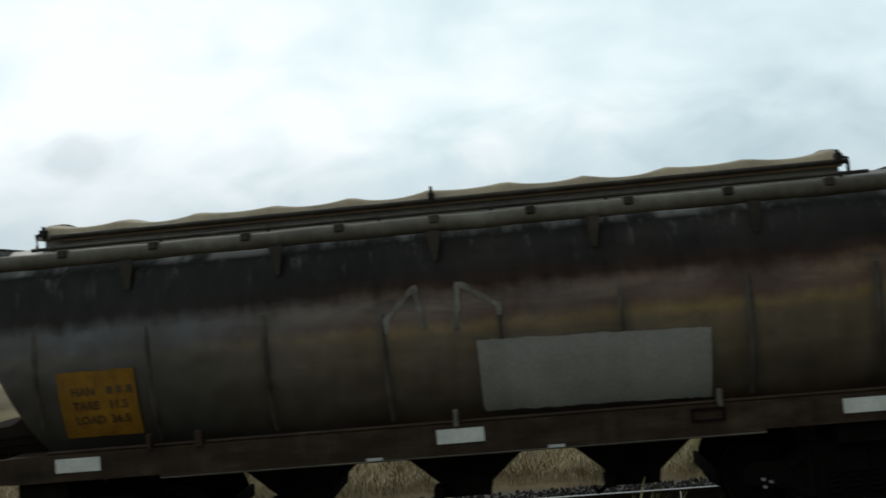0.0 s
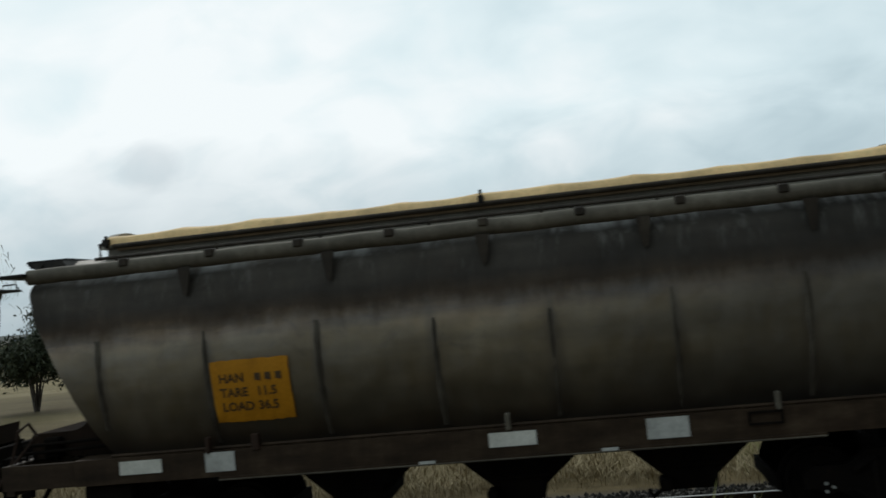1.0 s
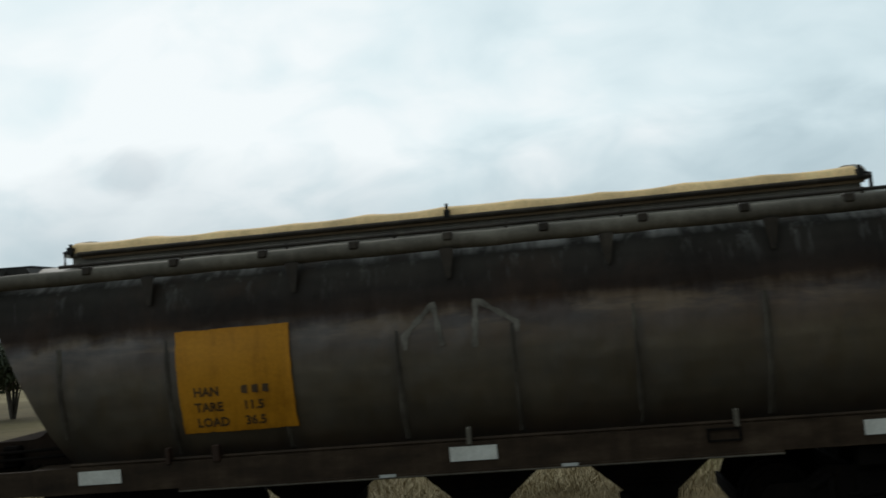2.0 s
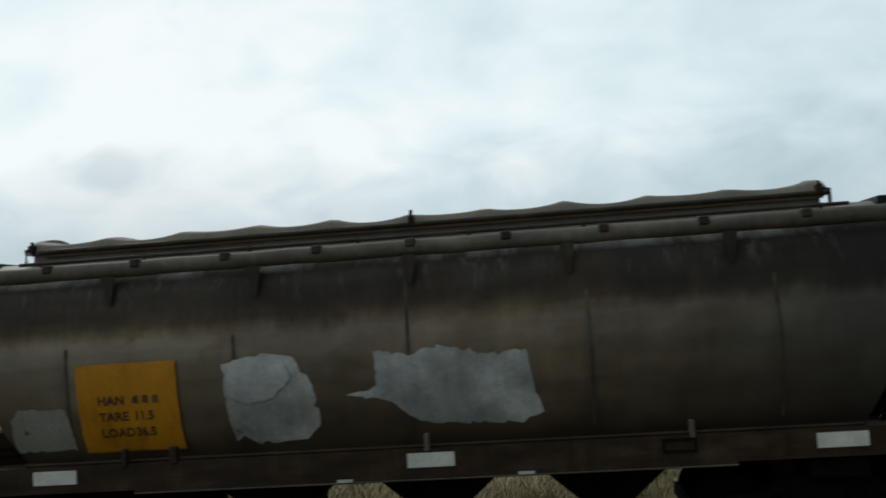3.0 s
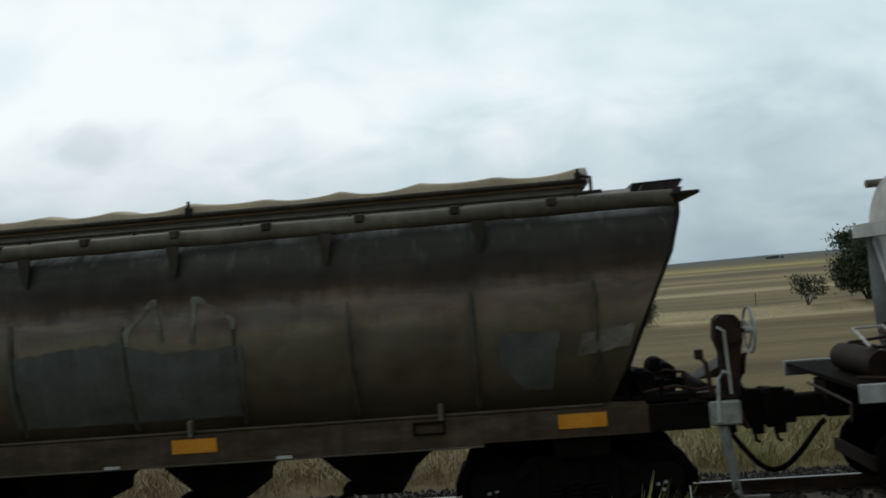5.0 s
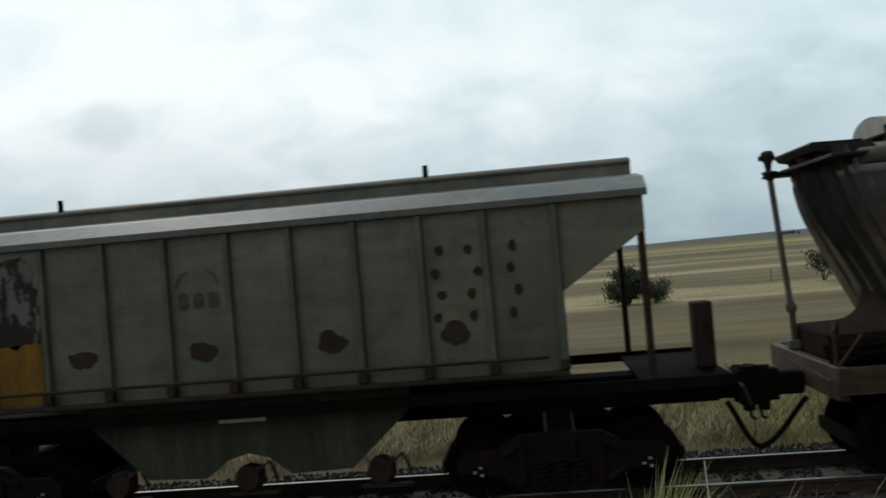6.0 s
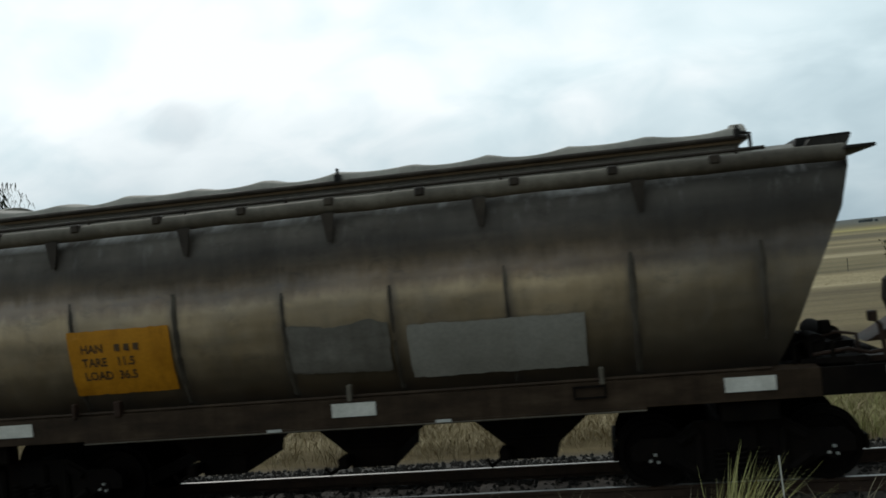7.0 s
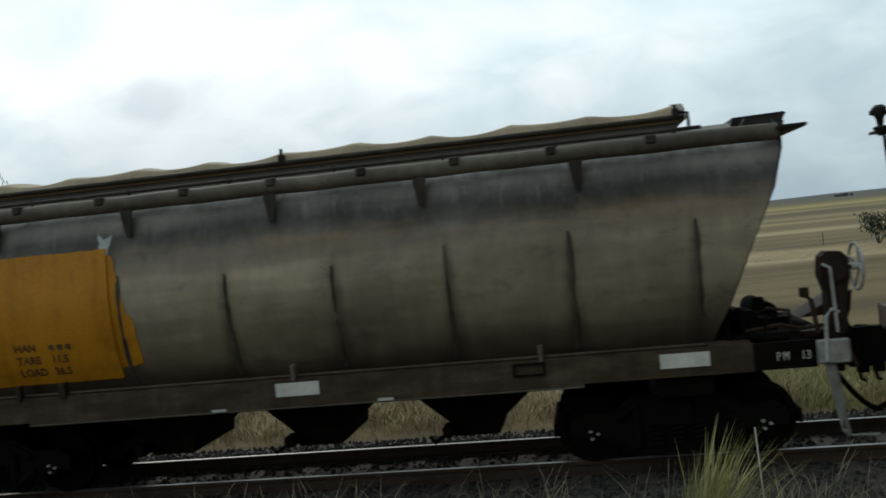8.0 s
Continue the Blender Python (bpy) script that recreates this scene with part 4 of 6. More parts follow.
# below the soot, the stops paint sheen on the bulge and shade under it
SOOT_SHEEN = [
    sooty("sooty_dark_side", [(1.2, (0.035, 0.024, 0.016)), (1.45, (0.06, 0.055, 0.045)), (1.8, (0.10, 0.095, 0.078)), (2.08, (0.13, 0.11, 0.075)), (2.18, (0.20, 0.155, 0.065)), (2.28, (0.085, 0.045, 0.026)), (2.55, (0.045, 0.026, 0.020)), (2.75, (0.022, 0.021, 0.022)), (3.06, (0.035, 0.036, 0.037))], 0.3, 0.45, 0.0, dark_span=(-9.0, -8.0, -2.8, -0.6, 0.8), worn=(0.36, 0.35, 0.33)),
    sooty("sooty_grey_side", [(1.2, (0.032, 0.026, 0.018)), (1.6, (0.062, 0.058, 0.046)), (2.1, (0.15, 0.142, 0.112)), (2.34, (0.21, 0.19, 0.14)), (2.44, (0.10, 0.078, 0.06)), (2.75, (0.055, 0.053, 0.052)), (3.06, (0.095, 0.095, 0.093))], 0.2, 0.44, 13.0, tone=0.80, gloss=0.95, dark_span=(-0.6, 3.0, 8.0, 9.0, 0.55), worn=(0.36, 0.36, 0.35)),
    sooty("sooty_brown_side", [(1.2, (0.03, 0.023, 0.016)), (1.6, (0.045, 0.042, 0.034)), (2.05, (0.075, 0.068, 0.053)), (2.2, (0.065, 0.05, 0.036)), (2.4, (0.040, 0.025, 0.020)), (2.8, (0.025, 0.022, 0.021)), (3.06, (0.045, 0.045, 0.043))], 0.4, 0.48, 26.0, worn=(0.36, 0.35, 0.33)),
    sooty("sooty_taupe_side", [(1.2, (0.06, 0.048, 0.034)), (1.6, (0.085, 0.077, 0.06)), (2.15, (0.125, 0.112, 0.085)), (2.45, (0.15, 0.13, 0.095)), (2.6, (0.10, 0.084, 0.066)), (2.75, (0.060, 0.052, 0.048)), (3.06, (0.072, 0.067, 0.064))], 0.25, 0.46, 39.0, dark_span=(1.2, 4.4, 8.0, 9.0, 0.8), stain=0.3, sheets=(-0.10, 1.8), seams=0.45, worn=(0.34, 0.33, 0.31)),
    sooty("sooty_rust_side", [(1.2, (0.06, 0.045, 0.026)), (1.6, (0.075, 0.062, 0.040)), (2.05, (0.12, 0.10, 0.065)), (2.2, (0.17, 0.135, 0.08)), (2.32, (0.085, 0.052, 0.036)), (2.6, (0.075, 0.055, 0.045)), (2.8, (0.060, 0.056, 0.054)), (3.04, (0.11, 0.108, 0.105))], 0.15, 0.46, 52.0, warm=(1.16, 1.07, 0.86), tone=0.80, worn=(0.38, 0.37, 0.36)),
    sooty("sooty_pale_side", [(1.2, (0.035, 0.028, 0.020)), (1.5, (0.075, 0.068, 0.056)), (1.95, (0.19, 0.178, 0.148)), (2.26, (0.40, 0.37, 0.30)), (2.38, (0.16, 0.125, 0.095)), (2.6, (0.11, 0.10, 0.09)), (2.8, (0.085, 0.085, 0.088)), (3.06, (0.15, 0.152, 0.155))], 0.2, 0.42, 65.0, warm=(1.36, 1.08, 0.74), tone=0.93, gloss=0.9, dark_span=(2.0, 4.2, 8.0, 9.0, 0.6), worn=(0.50, 0.49, 0.47)),
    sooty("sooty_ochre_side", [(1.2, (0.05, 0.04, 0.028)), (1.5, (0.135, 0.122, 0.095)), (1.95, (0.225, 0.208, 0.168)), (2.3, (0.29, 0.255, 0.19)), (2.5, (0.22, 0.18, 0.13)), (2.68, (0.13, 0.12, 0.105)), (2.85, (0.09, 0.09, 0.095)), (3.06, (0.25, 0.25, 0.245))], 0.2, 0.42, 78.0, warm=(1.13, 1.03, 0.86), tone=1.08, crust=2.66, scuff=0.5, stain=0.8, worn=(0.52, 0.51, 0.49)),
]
DIRTYEL = surface("grimy_yellow_paint", [(0.3, (0.10, 0.052, 0.008)), (0.55, (0.24, 0.115, 0.011)), (0.8, (0.40, 0.19, 0.016))], 3.0, 0.55, streak=0.3)
STEPD = surface("dirty_white_paint", [(0.3, (0.12, 0.115, 0.10)), (0.55, (0.27, 0.265, 0.24)), (0.8, (0.42, 0.42, 0.39))], 6.0, 0.6)
SEAMM = surface("seam_grime", [(0.3, (0.020, 0.016, 0.012)), (0.5, (0.055, 0.046, 0.035)), (0.72, (0.12, 0.105, 0.08))], 2.2, 0.65, gloss=0.2)
RIBM = surface("rib_grime", [(0.3, (0.016, 0.012, 0.009)), (0.55, (0.045, 0.035, 0.026)), (0.75, (0.10, 0.085, 0.064))], 3.5, 0.65, gloss=0.2)


def rest(j):
    return pose(WAGON_X[j], TRACK_Y, 0)


WAGONS = [None] * 9
first = han_base("hopper_wagon")
first.matrix_basis = rest(0)
WAGONS[0] = first
for j in (1, 2, 3, 5, 7, 8):
    WAGONS[j] = copy_thing(first, rest(j))
LOOKS = {0: (0, TAN, "soot-blackened brown grain hopper wagon with large grey overpaint"),
         1: (1, GOLD, "sooty grey grain hopper wagon under a golden cover"),
         2: (2, GOLD, "dark brown grain hopper wagon with a big yellow panel"),
         3: (3, KHAKI, "taupe grain hopper wagon with ragged grey paint patches"),
         5: (4, TAN, "rust-streaked grain hopper wagon with amber marker strips"),
         7: (5, GREYT, "sooty pale grain hopper wagon with a grey paint block"),
         8: (6, TAN, "ochre and grey grain hopper wagon with yellow paint")}
for j, (k, cloth, label) in LOOKS.items():
    wg = WAGONS[j]
    tagged(wg, label, "freight wagon", "grain train")
    repaint(child(wg, "body")[0], SOOT_SHEEN[k])
    flat = 0.03 if j in (1, 2) else 0.078
    for s in (-1, 1):
        bm = bmesh.new()
        box(bm, -4.28, 4.22, min(s * 0.602, s * 0.612), max(s * 0.602, s * 0.612), 3.46, 3.497)
        part("cover_hem", bm, HEM, wg, "brown folded hem of the cover")
    part("cover", wavy_cover(-4.42, 4.17, 0.60, 3.53, 0.15, 10, j, flat), cloth, wg, "sagging tarpaulin cover", smooth=60)

for j in (0, 1, 2, 3, 7):
    for o in child(WAGONS[j], "side_sill") + child(WAGONS[j], "sill_bead") + [q for q in child(WAGONS[j], "end_sill_side") if q.data.materials[0] == SILL]:
        repaint(o, DARKSILL)

# two wagons have a thinner, darker drive post
for j in (3, 7):
    for o in child(WAGONS[j], "drive_post"):
        o.scale = (0.62, 0.62, 1.0)
        o.location = (-5.43 * 0.38, 0.45 * 0.38, 0)
        repaint(o, RIBM)

# the taupe wagon is plated in longer sheets, with flush seams
for o in child(WAGONS[3], "side_rib"):
    bpy.data.objects.remove(o)
for x, top in ((-3.69, 2.42), (-1.90, 2.46), (-0.10, 3.0), (1.70, 2.68), (3.50, 2.72)):
    bm = bmesh.new()
    stroke(bm, [(x, top), (x + 0.01, 2.1), (x - 0.005, 1.33)], 0.032, hopper_skin, 0.004)
    part("plate_seam", bm, SEAMM, WAGONS[3], "dirty flush plate seam")

w0, w1, w2, w3, w5, w7, w8 = (WAGONS[j] for j in (0, 1, 2, 3, 5, 7, 8))
plate(w0, -4.02, -3.20, 1.36, 2.05, -3.88, 1.80, 0.12, hopper_skin, HAN_ROWS, 1, 0.15, 0.38, DIRTYEL)
painted("overpaint", ragged([(0.32, 1.30), (2.56, 1.27), (2.57, 1.97), (1.6, 2.0), (0.31, 2.03)], 0.008, 2), hopper_skin, PATCH, w0, "flat grey repair sheet", lift=0.034)
emblem(w0, 0.0, 3)
plate(w1, -3.00, -2.15, 1.48, 2.13, -2.92, 1.90, 0.13, hopper_skin, HAN_ROWS, 5, 0.15, 0.40)
for a, b in ((-3.14, -2.82), (1.36, 1.76)):
    painted("paint_mark", [(a, 1.0), (b, 1.0), (b, 1.2), (a, 1.2)], lambda x, z: -1.25, STEPW, w1, "white painted mark on the sill")
plate(w2, -2.94, -1.72, 1.48, 2.54, -2.78, 1.86, 0.13, hopper_skin, HAN_ROWS, 7, 0.16, 0.52)
emblem(w2, 0.05, 8)
plate(w3, -3.57, -2.50, 1.32, 2.24, -3.36, 1.82, 0.13, hopper_skin, HAN_ROWS, 9, 0.17, 0.36)
painted("overpaint", ragged([(-4.34, 1.36), (-3.68, 1.36), (-3.72, 1.80), (-4.25, 1.82), (-4.36, 1.7)], 0.015, 10), hopper_skin, PATCH, w3, "grey overpainted patch")
PALEP = surface("pale_overpaint", [(0.34, (0.19, 0.198, 0.19)), (0.5, (0.34, 0.35, 0.34)), (0.66, (0.58, 0.59, 0.58))], 1.5, 0.5, streak=0.15)
painted("overpaint", ragged([(-1.95, 1.36), (-1.80, 1.5), (-1.72, 1.33), (-1.2, 1.36), (-1.05, 1.5), (-1.1, 1.9), (-1.28, 2.2), (-1.6, 2.24), (-2.02, 2.16), (-2.0, 1.7)], 0.02, 11), hopper_skin, PALEP, w3, "ragged pale grey paint patch")
painted("overpaint", ragged([(-0.10, 1.52), (0.1, 1.44), (1.0, 1.42), (1.2, 1.5), (1.12, 1.8), (1.09, 2.14), (0.8, 2.1), (0.2, 2.22), (-0.1, 2.15), (-0.46, 2.2), (-0.42, 1.85), (-0.75, 1.78), (-0.3, 1.7)], 0.02, 12), hopper_skin, PALEP, w3, "ragged pale grey paint patch")
DAUB = surface("white_daub", [(0.34, (0.26, 0.268, 0.262)), (0.5, (0.40, 0.41, 0.40)), (0.66, (0.58, 0.59, 0.58))], 1.5, 0.5, streak=0.15)
painted("daub", ragged([(-1.98, 1.84), (-1.78, 1.74), (-1.50, 1.80), (-1.32, 1.98), (-1.36, 2.15), (-1.60, 2.23), (-1.90, 2.20), (-2.0, 2.08)], 0.012, 24), hopper_skin, DAUB, w3, "whiter daub over the grey paint", lift=0.018)
painted("data_panel", ragged([(-4.30, 1.62), (-3.05, 1.29), (-3.05, 2.0), (-3.08, 2.51), (-4.30, 2.5)], 0.01, 13), hopper_skin, DIRTYEL, w5, "grimy yellow painted data panel")
for k, (word, value) in enumerate(HAN_ROWS):
    lettering(word, -4.05, 1.82 - k * 0.15, 0.12, hopper_skin, LETTER, w5)
    if value:
        lettering(value, -3.62, 1.82 - k * 0.15, 0.12, hopper_skin, LETTER, w5)
FADEDP = surface("faded_overpaint", [(0.3, (0.085, 0.078, 0.066)), (0.5, (0.135, 0.125, 0.108)), (0.75, (0.24, 0.225, 0.20))], 1.6, 0.5, stretch=(0.8, 1, 1.6))
DIMP = surface("dim_overpaint", [(0.3, (0.05, 0.052, 0.047)), (0.55, (0.09, 0.092, 0.083)), (0.8, (0.13, 0.13, 0.118))], 2.5, 0.5)
painted("overpaint", ragged([(-1.9, 1.36), (0.57, 1.36), (0.64, 2.09), (-0.2, 2.06), (-0.7, 2.2), (-1.9, 2.12)], 0.015, 14), hopper_skin, DIMP, w5, "dim grey overpainted block")
painted("overpaint", ragged([(3.2, 1.7), (3.45, 1.42), (3.72, 1.42), (3.84, 2.0), (3.25, 2.02)], 0.02, 15), hopper_skin, DIMP, w5, "dim grey overpainted patch")
painted("overpaint", ragged([(3.98, 1.72), (4.5, 1.8), (4.58, 2.02), (4.05, 1.95)], 0.01, 16), hopper_skin, CHALK, w5, "pale overpainted patch")
emblem(w5, 0.0, 17)
for o in child(w5, "marker"):
    repaint(o, AMBER)
    tagged(o, "amber reflective marker strip")
plate(w7, -3.10, -1.90, 1.43, 2.14, -2.96, 1.90, 0.13, hopper_skin, HAN_ROWS, 18, 0.15, 0.42)
painted("overpaint", ragged([(0.70, 1.37), (2.48, 1.37), (2.49, 1.91), (0.70, 1.93)], 0.008, 19), hopper_skin, PATCH, w7, "flat grey repair sheet", lift=0.034)
painted("overpaint", ragged([(-0.58, 1.50), (0.50, 1.47), (0.50, 1.98), (0.3, 2.02), (-0.1, 1.97), (-0.58, 2.02)], 0.012, 20), hopper_skin, FADEDP, w7, "dim grey overpainted patch", lift=0.034)
plate(w8, -3.95, -1.93, 1.34, 2.76, -3.12, 1.72, 0.12, hopper_skin, HAN_ROWS, 21, 0.14, 0.42)
painted("overpaint", ragged([(-1.93, 1.45), (-1.68, 1.5), (-1.70, 2.0), (-1.8, 2.05), (-1.86, 2.65), (-1.93, 2.7)], 0.02, 22), hopper_skin, YELLOW, w8, "yellow paint run over the edge")
painted("paint_splash", ragged([(-1.98, 2.62), (-1.93, 2.60), (-1.90, 2.76), (-1.86, 2.90), (-1.97, 2.86), (-2.03, 2.95), (-2.0, 2.74)], 0.012, 23, 0.03), hopper_skin, PALEP, w8, "white paint splash under a bracket")
painted("name_board", [(4.82, 0.955), (5.17, 0.955), (5.17, 1.205), (4.82, 1.205)], lambda x, z: -1.25, BLACK, w8, "black board with white letters")
lettering("P M", 4.83, 1.035, 0.12, lambda x, z: -1.252, WHITE, w8, squeeze=0.62, bold=0.0)
lettering("13", 5.05, 1.035, 0.12, lambda x, z: -1.252, WHITE, w8, squeeze=0.8, bold=0.0)


# ---- silver wagon ----
S4 = [(1.26, 1.06), (1.45, 1.14), (1.7, 1.20), (2.0, 1.235), (2.4, 1.245), (2.70, 1.24)]


def silver_skin(x, z):
    return -steps(S4, z)


def silver_wagon():
    e = new("silver_hopper_wagon")
    bm = bmesh.new()
    zs, nx, grid = [1.26, 1.34, 1.45, 1.57, 1.7, 1.85, 2.0, 2.2, 2.4, 2.55, 2.70], 40, []
    for z in zs:
        ring = []
        for s in (-1, 1):
            for i in range(nx + 1):
                end = 5.15 + 0.12 * (2.7 - z) / 1.44
                u = i / nx if s < 0 else 1 - i / nx
                x = -5.19 + (5.19 + end) * u
                d = 0.007 * noise.noise(Vector((x * 1.5, z * 1.4, s * 3.0)))
                ring.append(bm.verts.new((x, s * (steps(S4, z) + d), z)))
        grid.append(ring)
    for a, b in zip(grid, grid[1:]):
        for k in range(len(a)):
            j = (k + 1) % len(a)
            # the ends stay open above the sloping sheets
            if k != nx and k != len(a) - 1:
                bm.faces.new((a[k], a[j], b[j], b[k]))
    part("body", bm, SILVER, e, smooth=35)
    for s in (-1, 1):
        bm = bmesh.new()
        # the end sheet narrows to the chute and leaves a dark gap beside the side sheet
        face = 5.265 if s > 0 else 5.12
        a, b = sorted((s * (face - 0.04), s * face))
        slab(bm, [(-1.17, 2.70), (1.17, 2.70), (0.36, 1.27), (-0.36, 1.27)], "x", a, b)
        part("end_sheet", bm, SILVER, e)
        for d in (-1, 1):
            bm = bmesh.new()
            a, b = sorted((s * (face + 0.002), s * (face + 0.035)))
            slab(bm, [(d * 1.17, 2.69), (d * 1.08, 2.69), (d * 0.29, 1.28), (d * 0.36, 1.28)], "x", a, b)
            part("end_flange", bm, BELT, e)
        bm = bmesh.new()
        a, b = sorted((s * 5.30, s * 5.345))
        slab(bm, [(-1.25, 2.70), (-1.25, 2.86), (1.25, 2.86), (1.25, 2.70)], "x", a, b)
        part("end_belt", bm, BELT, e)
        bm = bmesh.new()
        box(bm, -5.298, 5.298, min(s * 1.19, s * 1.262), max(s * 1.19, s * 1.262), 2.695, 2.86, 0.008)
        part("belt_rail", bm, BELT, e, "pale grey belt rail")
        for x in (-3.98, -2.4, -0.82, 0.82, 2.43, 4.02):
            bm = bmesh.new()
            last = None
            for z in (1.27, 1.45, 1.7, 2.0, 2.4, 2.69):
                q = [bm.verts.new((x + dx, s * (steps(S4, z) + dy), z)) for dx, dy in ((-0.016, 0.0), (-0.008, 0.008), (0.008, 0.008), (0.016, 0.0))]
                if last:
                    for k in range(3):
                        bm.faces.new((last[k], last[k + 1], q[k + 1], q[k]))
                last = q
            part("seam", bm, SILSEAM, e, "dirty vertical weld seam")
        bm = bmesh.new()
        box(bm, -6.32, 6.0, min(s * 1.2, s * 1.25), max(s * 1.2, s * 1.25), 1.085, 1.265, 0.006)
        part("side_sill", bm, BELT, e, "pale weathered sill")
        bm = bmesh.new()
        rod(bm, [(-5.2, s * 1.06, 3.34), (5.15, s * 1.06, 3.38)], 0.05, 9)
        part("roof_pipe", bm, PIPE, e, smooth=50)
        for x in (-4.75, -3.05, -1.35, 0.2, 1.55, 3.15, 4.85):
            bm = bmesh.new()
            slab(bm, [(x - 0.10, 3.33), (x + 0.10, 3.33), (x + 0.02, 3.05), (x - 0.02, 3.05)], "y", s * 1.07, s * 1.09)
            slab(bm, [(s * 1.09, 3.33), (s * 0.95, 3.33), (s * 1.15, 2.98), (s * 1.19, 3.0)], "x", x - 0.01, x + 0.01)
            part("bracket", bm, DARKTOP, e)
        for k in range(10):
            bm = bmesh.new()
            x = -4.4 + k * 0.97
            box(bm, x - 0.045, x + 0.045, min(s * 1.0, s * 1.1), max(s * 1.0, s * 1.1), 3.36, 3.45, 0.015)
            part("pipe_cleat", bm, DARKTOP, e)
    bm = bmesh.new()
    arc = [(-1.20, 2.86), (-1.185, 3.0), (-1.13, 3.13), (-1.03, 3.25), (-0.85, 3.36), (-0.55, 3.42)]
    slab(bm, arc + [(-y, z) for y, z in arc[::-1]], "x", -5.16, 5.20)
    for v in bm.verts:
        v.co.x -= math.copysign(0.45 if v.co.x > 0 else 0.12, v.co.x) * (v.co.z - 2.86)
    part("roof", bm, SILVROOF, e, smooth=35)
    bm = bmesh.new()
    for s in (-1, 1):
        slab(bm, [(s * 0.5, 3.40), (s * 0.6, 3.40), (s * 0.62, 3.54), (s * 0.5, 3.54)], "x", -4.15, 4.25)
    part("trough_side", bm, TAN2, e)
    part("cover", wavy_cover(-4.15, 4.28, 0.62, 3.53, 0.17, 9, 40, 0.08), TAN2, e, "sagging tan tarpaulin cover", smooth=60)
    for s in (-1, 1):
        bm = bmesh.new()
        rod(bm, [(-4.2, s * 0.64, 3.55), (4.35, s * 0.64, 3.55)], 0.04, 8)
        part("cover_rail", bm, GEAR, e)
    # roof drive at the far end of the cover
    bm = bmesh.new()
    rod(bm, [(4.3, -0.6, 3.52), (5.62, -0.6, 3.50)], 0.025, 7)
    box(bm, 5.42, 5.58, -0.68, -0.52, 3.42, 3.58, 0.02)
    rod(bm, [(5.5, -0.6, 3.42), (5.5, -0.6, 3.3), (5.5, -0.6, 3.27)], [0.05, 0.1, 0.05], 9)
    part("drive_head", bm, DARKTOP, e)
    bm = bmesh.new()
    rod(bm, [(5.46, -0.6, 3.3), (5.60, -0.62, 1.3)], 0.045, 8)
    rod(bm, [(5.5, -0.6, 3.15), (5.72, -0.6, 3.13)], 0.02, 6)
    part("drive_post", bm, DARKTOP, e)
    bm = bmesh.new()
    rod(bm, [(5.58, -0.7, 1.85), (5.95, -0.75, 2.12), (6.02, -0.75, 2.10)], 0.025, 6)
    box(bm, 5.55, 5.85, -0.8, -0.6, 1.66, 1.84, 0.02)
    part("crank_lever", bm, BLACK, e)
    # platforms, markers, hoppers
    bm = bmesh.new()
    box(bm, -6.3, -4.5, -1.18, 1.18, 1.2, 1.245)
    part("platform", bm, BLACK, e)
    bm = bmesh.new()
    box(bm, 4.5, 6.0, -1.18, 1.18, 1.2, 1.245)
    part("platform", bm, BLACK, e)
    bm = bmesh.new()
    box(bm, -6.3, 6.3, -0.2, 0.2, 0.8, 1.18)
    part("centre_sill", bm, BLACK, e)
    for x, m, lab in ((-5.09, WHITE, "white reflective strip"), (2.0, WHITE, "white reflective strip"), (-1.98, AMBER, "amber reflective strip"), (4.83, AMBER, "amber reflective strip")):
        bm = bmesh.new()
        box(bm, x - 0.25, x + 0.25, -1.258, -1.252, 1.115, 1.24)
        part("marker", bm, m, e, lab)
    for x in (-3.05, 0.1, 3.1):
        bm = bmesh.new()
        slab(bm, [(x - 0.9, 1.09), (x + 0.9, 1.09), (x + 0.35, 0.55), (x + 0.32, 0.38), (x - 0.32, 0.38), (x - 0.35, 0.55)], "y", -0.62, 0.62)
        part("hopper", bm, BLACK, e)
    bm = bmesh.new()
    box(bm, -5.2, -4.62, -1.24, -1.17, 0.86, 1.08, 0.01)
    part("step_plate", bm, STEPW, e, "white painted step plate")
    bm = bmesh.new()
    box(bm, 4.95, 5.38, -1.26, -1.18, 0.90, 1.08, 0.01)
    part("under_plate", bm, STEPW, e, "pale plate under the sill")
    bm = bmesh.new()
    for q in ((3.88, 4.2, 1.20, 1.22), (3.88, 4.2, 1.11, 1.13), (3.88, 3.9, 1.13, 1.2), (4.18, 4.2, 1.13, 1.2)):
        box(bm, q[0], q[1], -1.27, -1.252, q[2], q[3])
    part("card_holder", bm, BLACK, e)
    # brake valves and drum on the trailing platform
    rng = random.Random(7)
    bm = bmesh.new()
    rod(bm, [(-5.95, -0.9, 1.39), (-5.95, 0.2, 1.39)], 0.15, 16)
    part("air_drum", bm, RUSTY, e, smooth=40)
    for x in (-5.6, -5.42):
        bm = bmesh.new()
        rod(bm, [(x, -1.0, 1.24), (x, -1.0, 1.56), (x + 0.06, -0.9, 1.62)], 0.022, 6)
        part("valve_pipe", bm, STEPD, e, "dull pale bent pipe")
    bm = bmesh.new()
    for k in range(34):
        x, z = -5.95 + 0.025 * k, 1.28 + 0.52 * rng.random()
        rod(bm, [(x, -0.7 - 0.2 * rng.random(), z), (x + rng.uniform(-0.2, 0.2), -0.5, z + rng.uniform(-0.1, 0.2))], 0.02, 6)
    box(bm, -5.4, -5.15, -0.8, -0.4, 1.45, 1.68, 0.03)
    box(bm, -5.3, -5.1, -0.85, -0.5, 1.75, 1.88, 0.02)
    box(bm, -5.7, -5.52, -0.8, -0.5, 1.4, 1.62, 0.03)
    part("brake_valve", bm, GEAR, e)
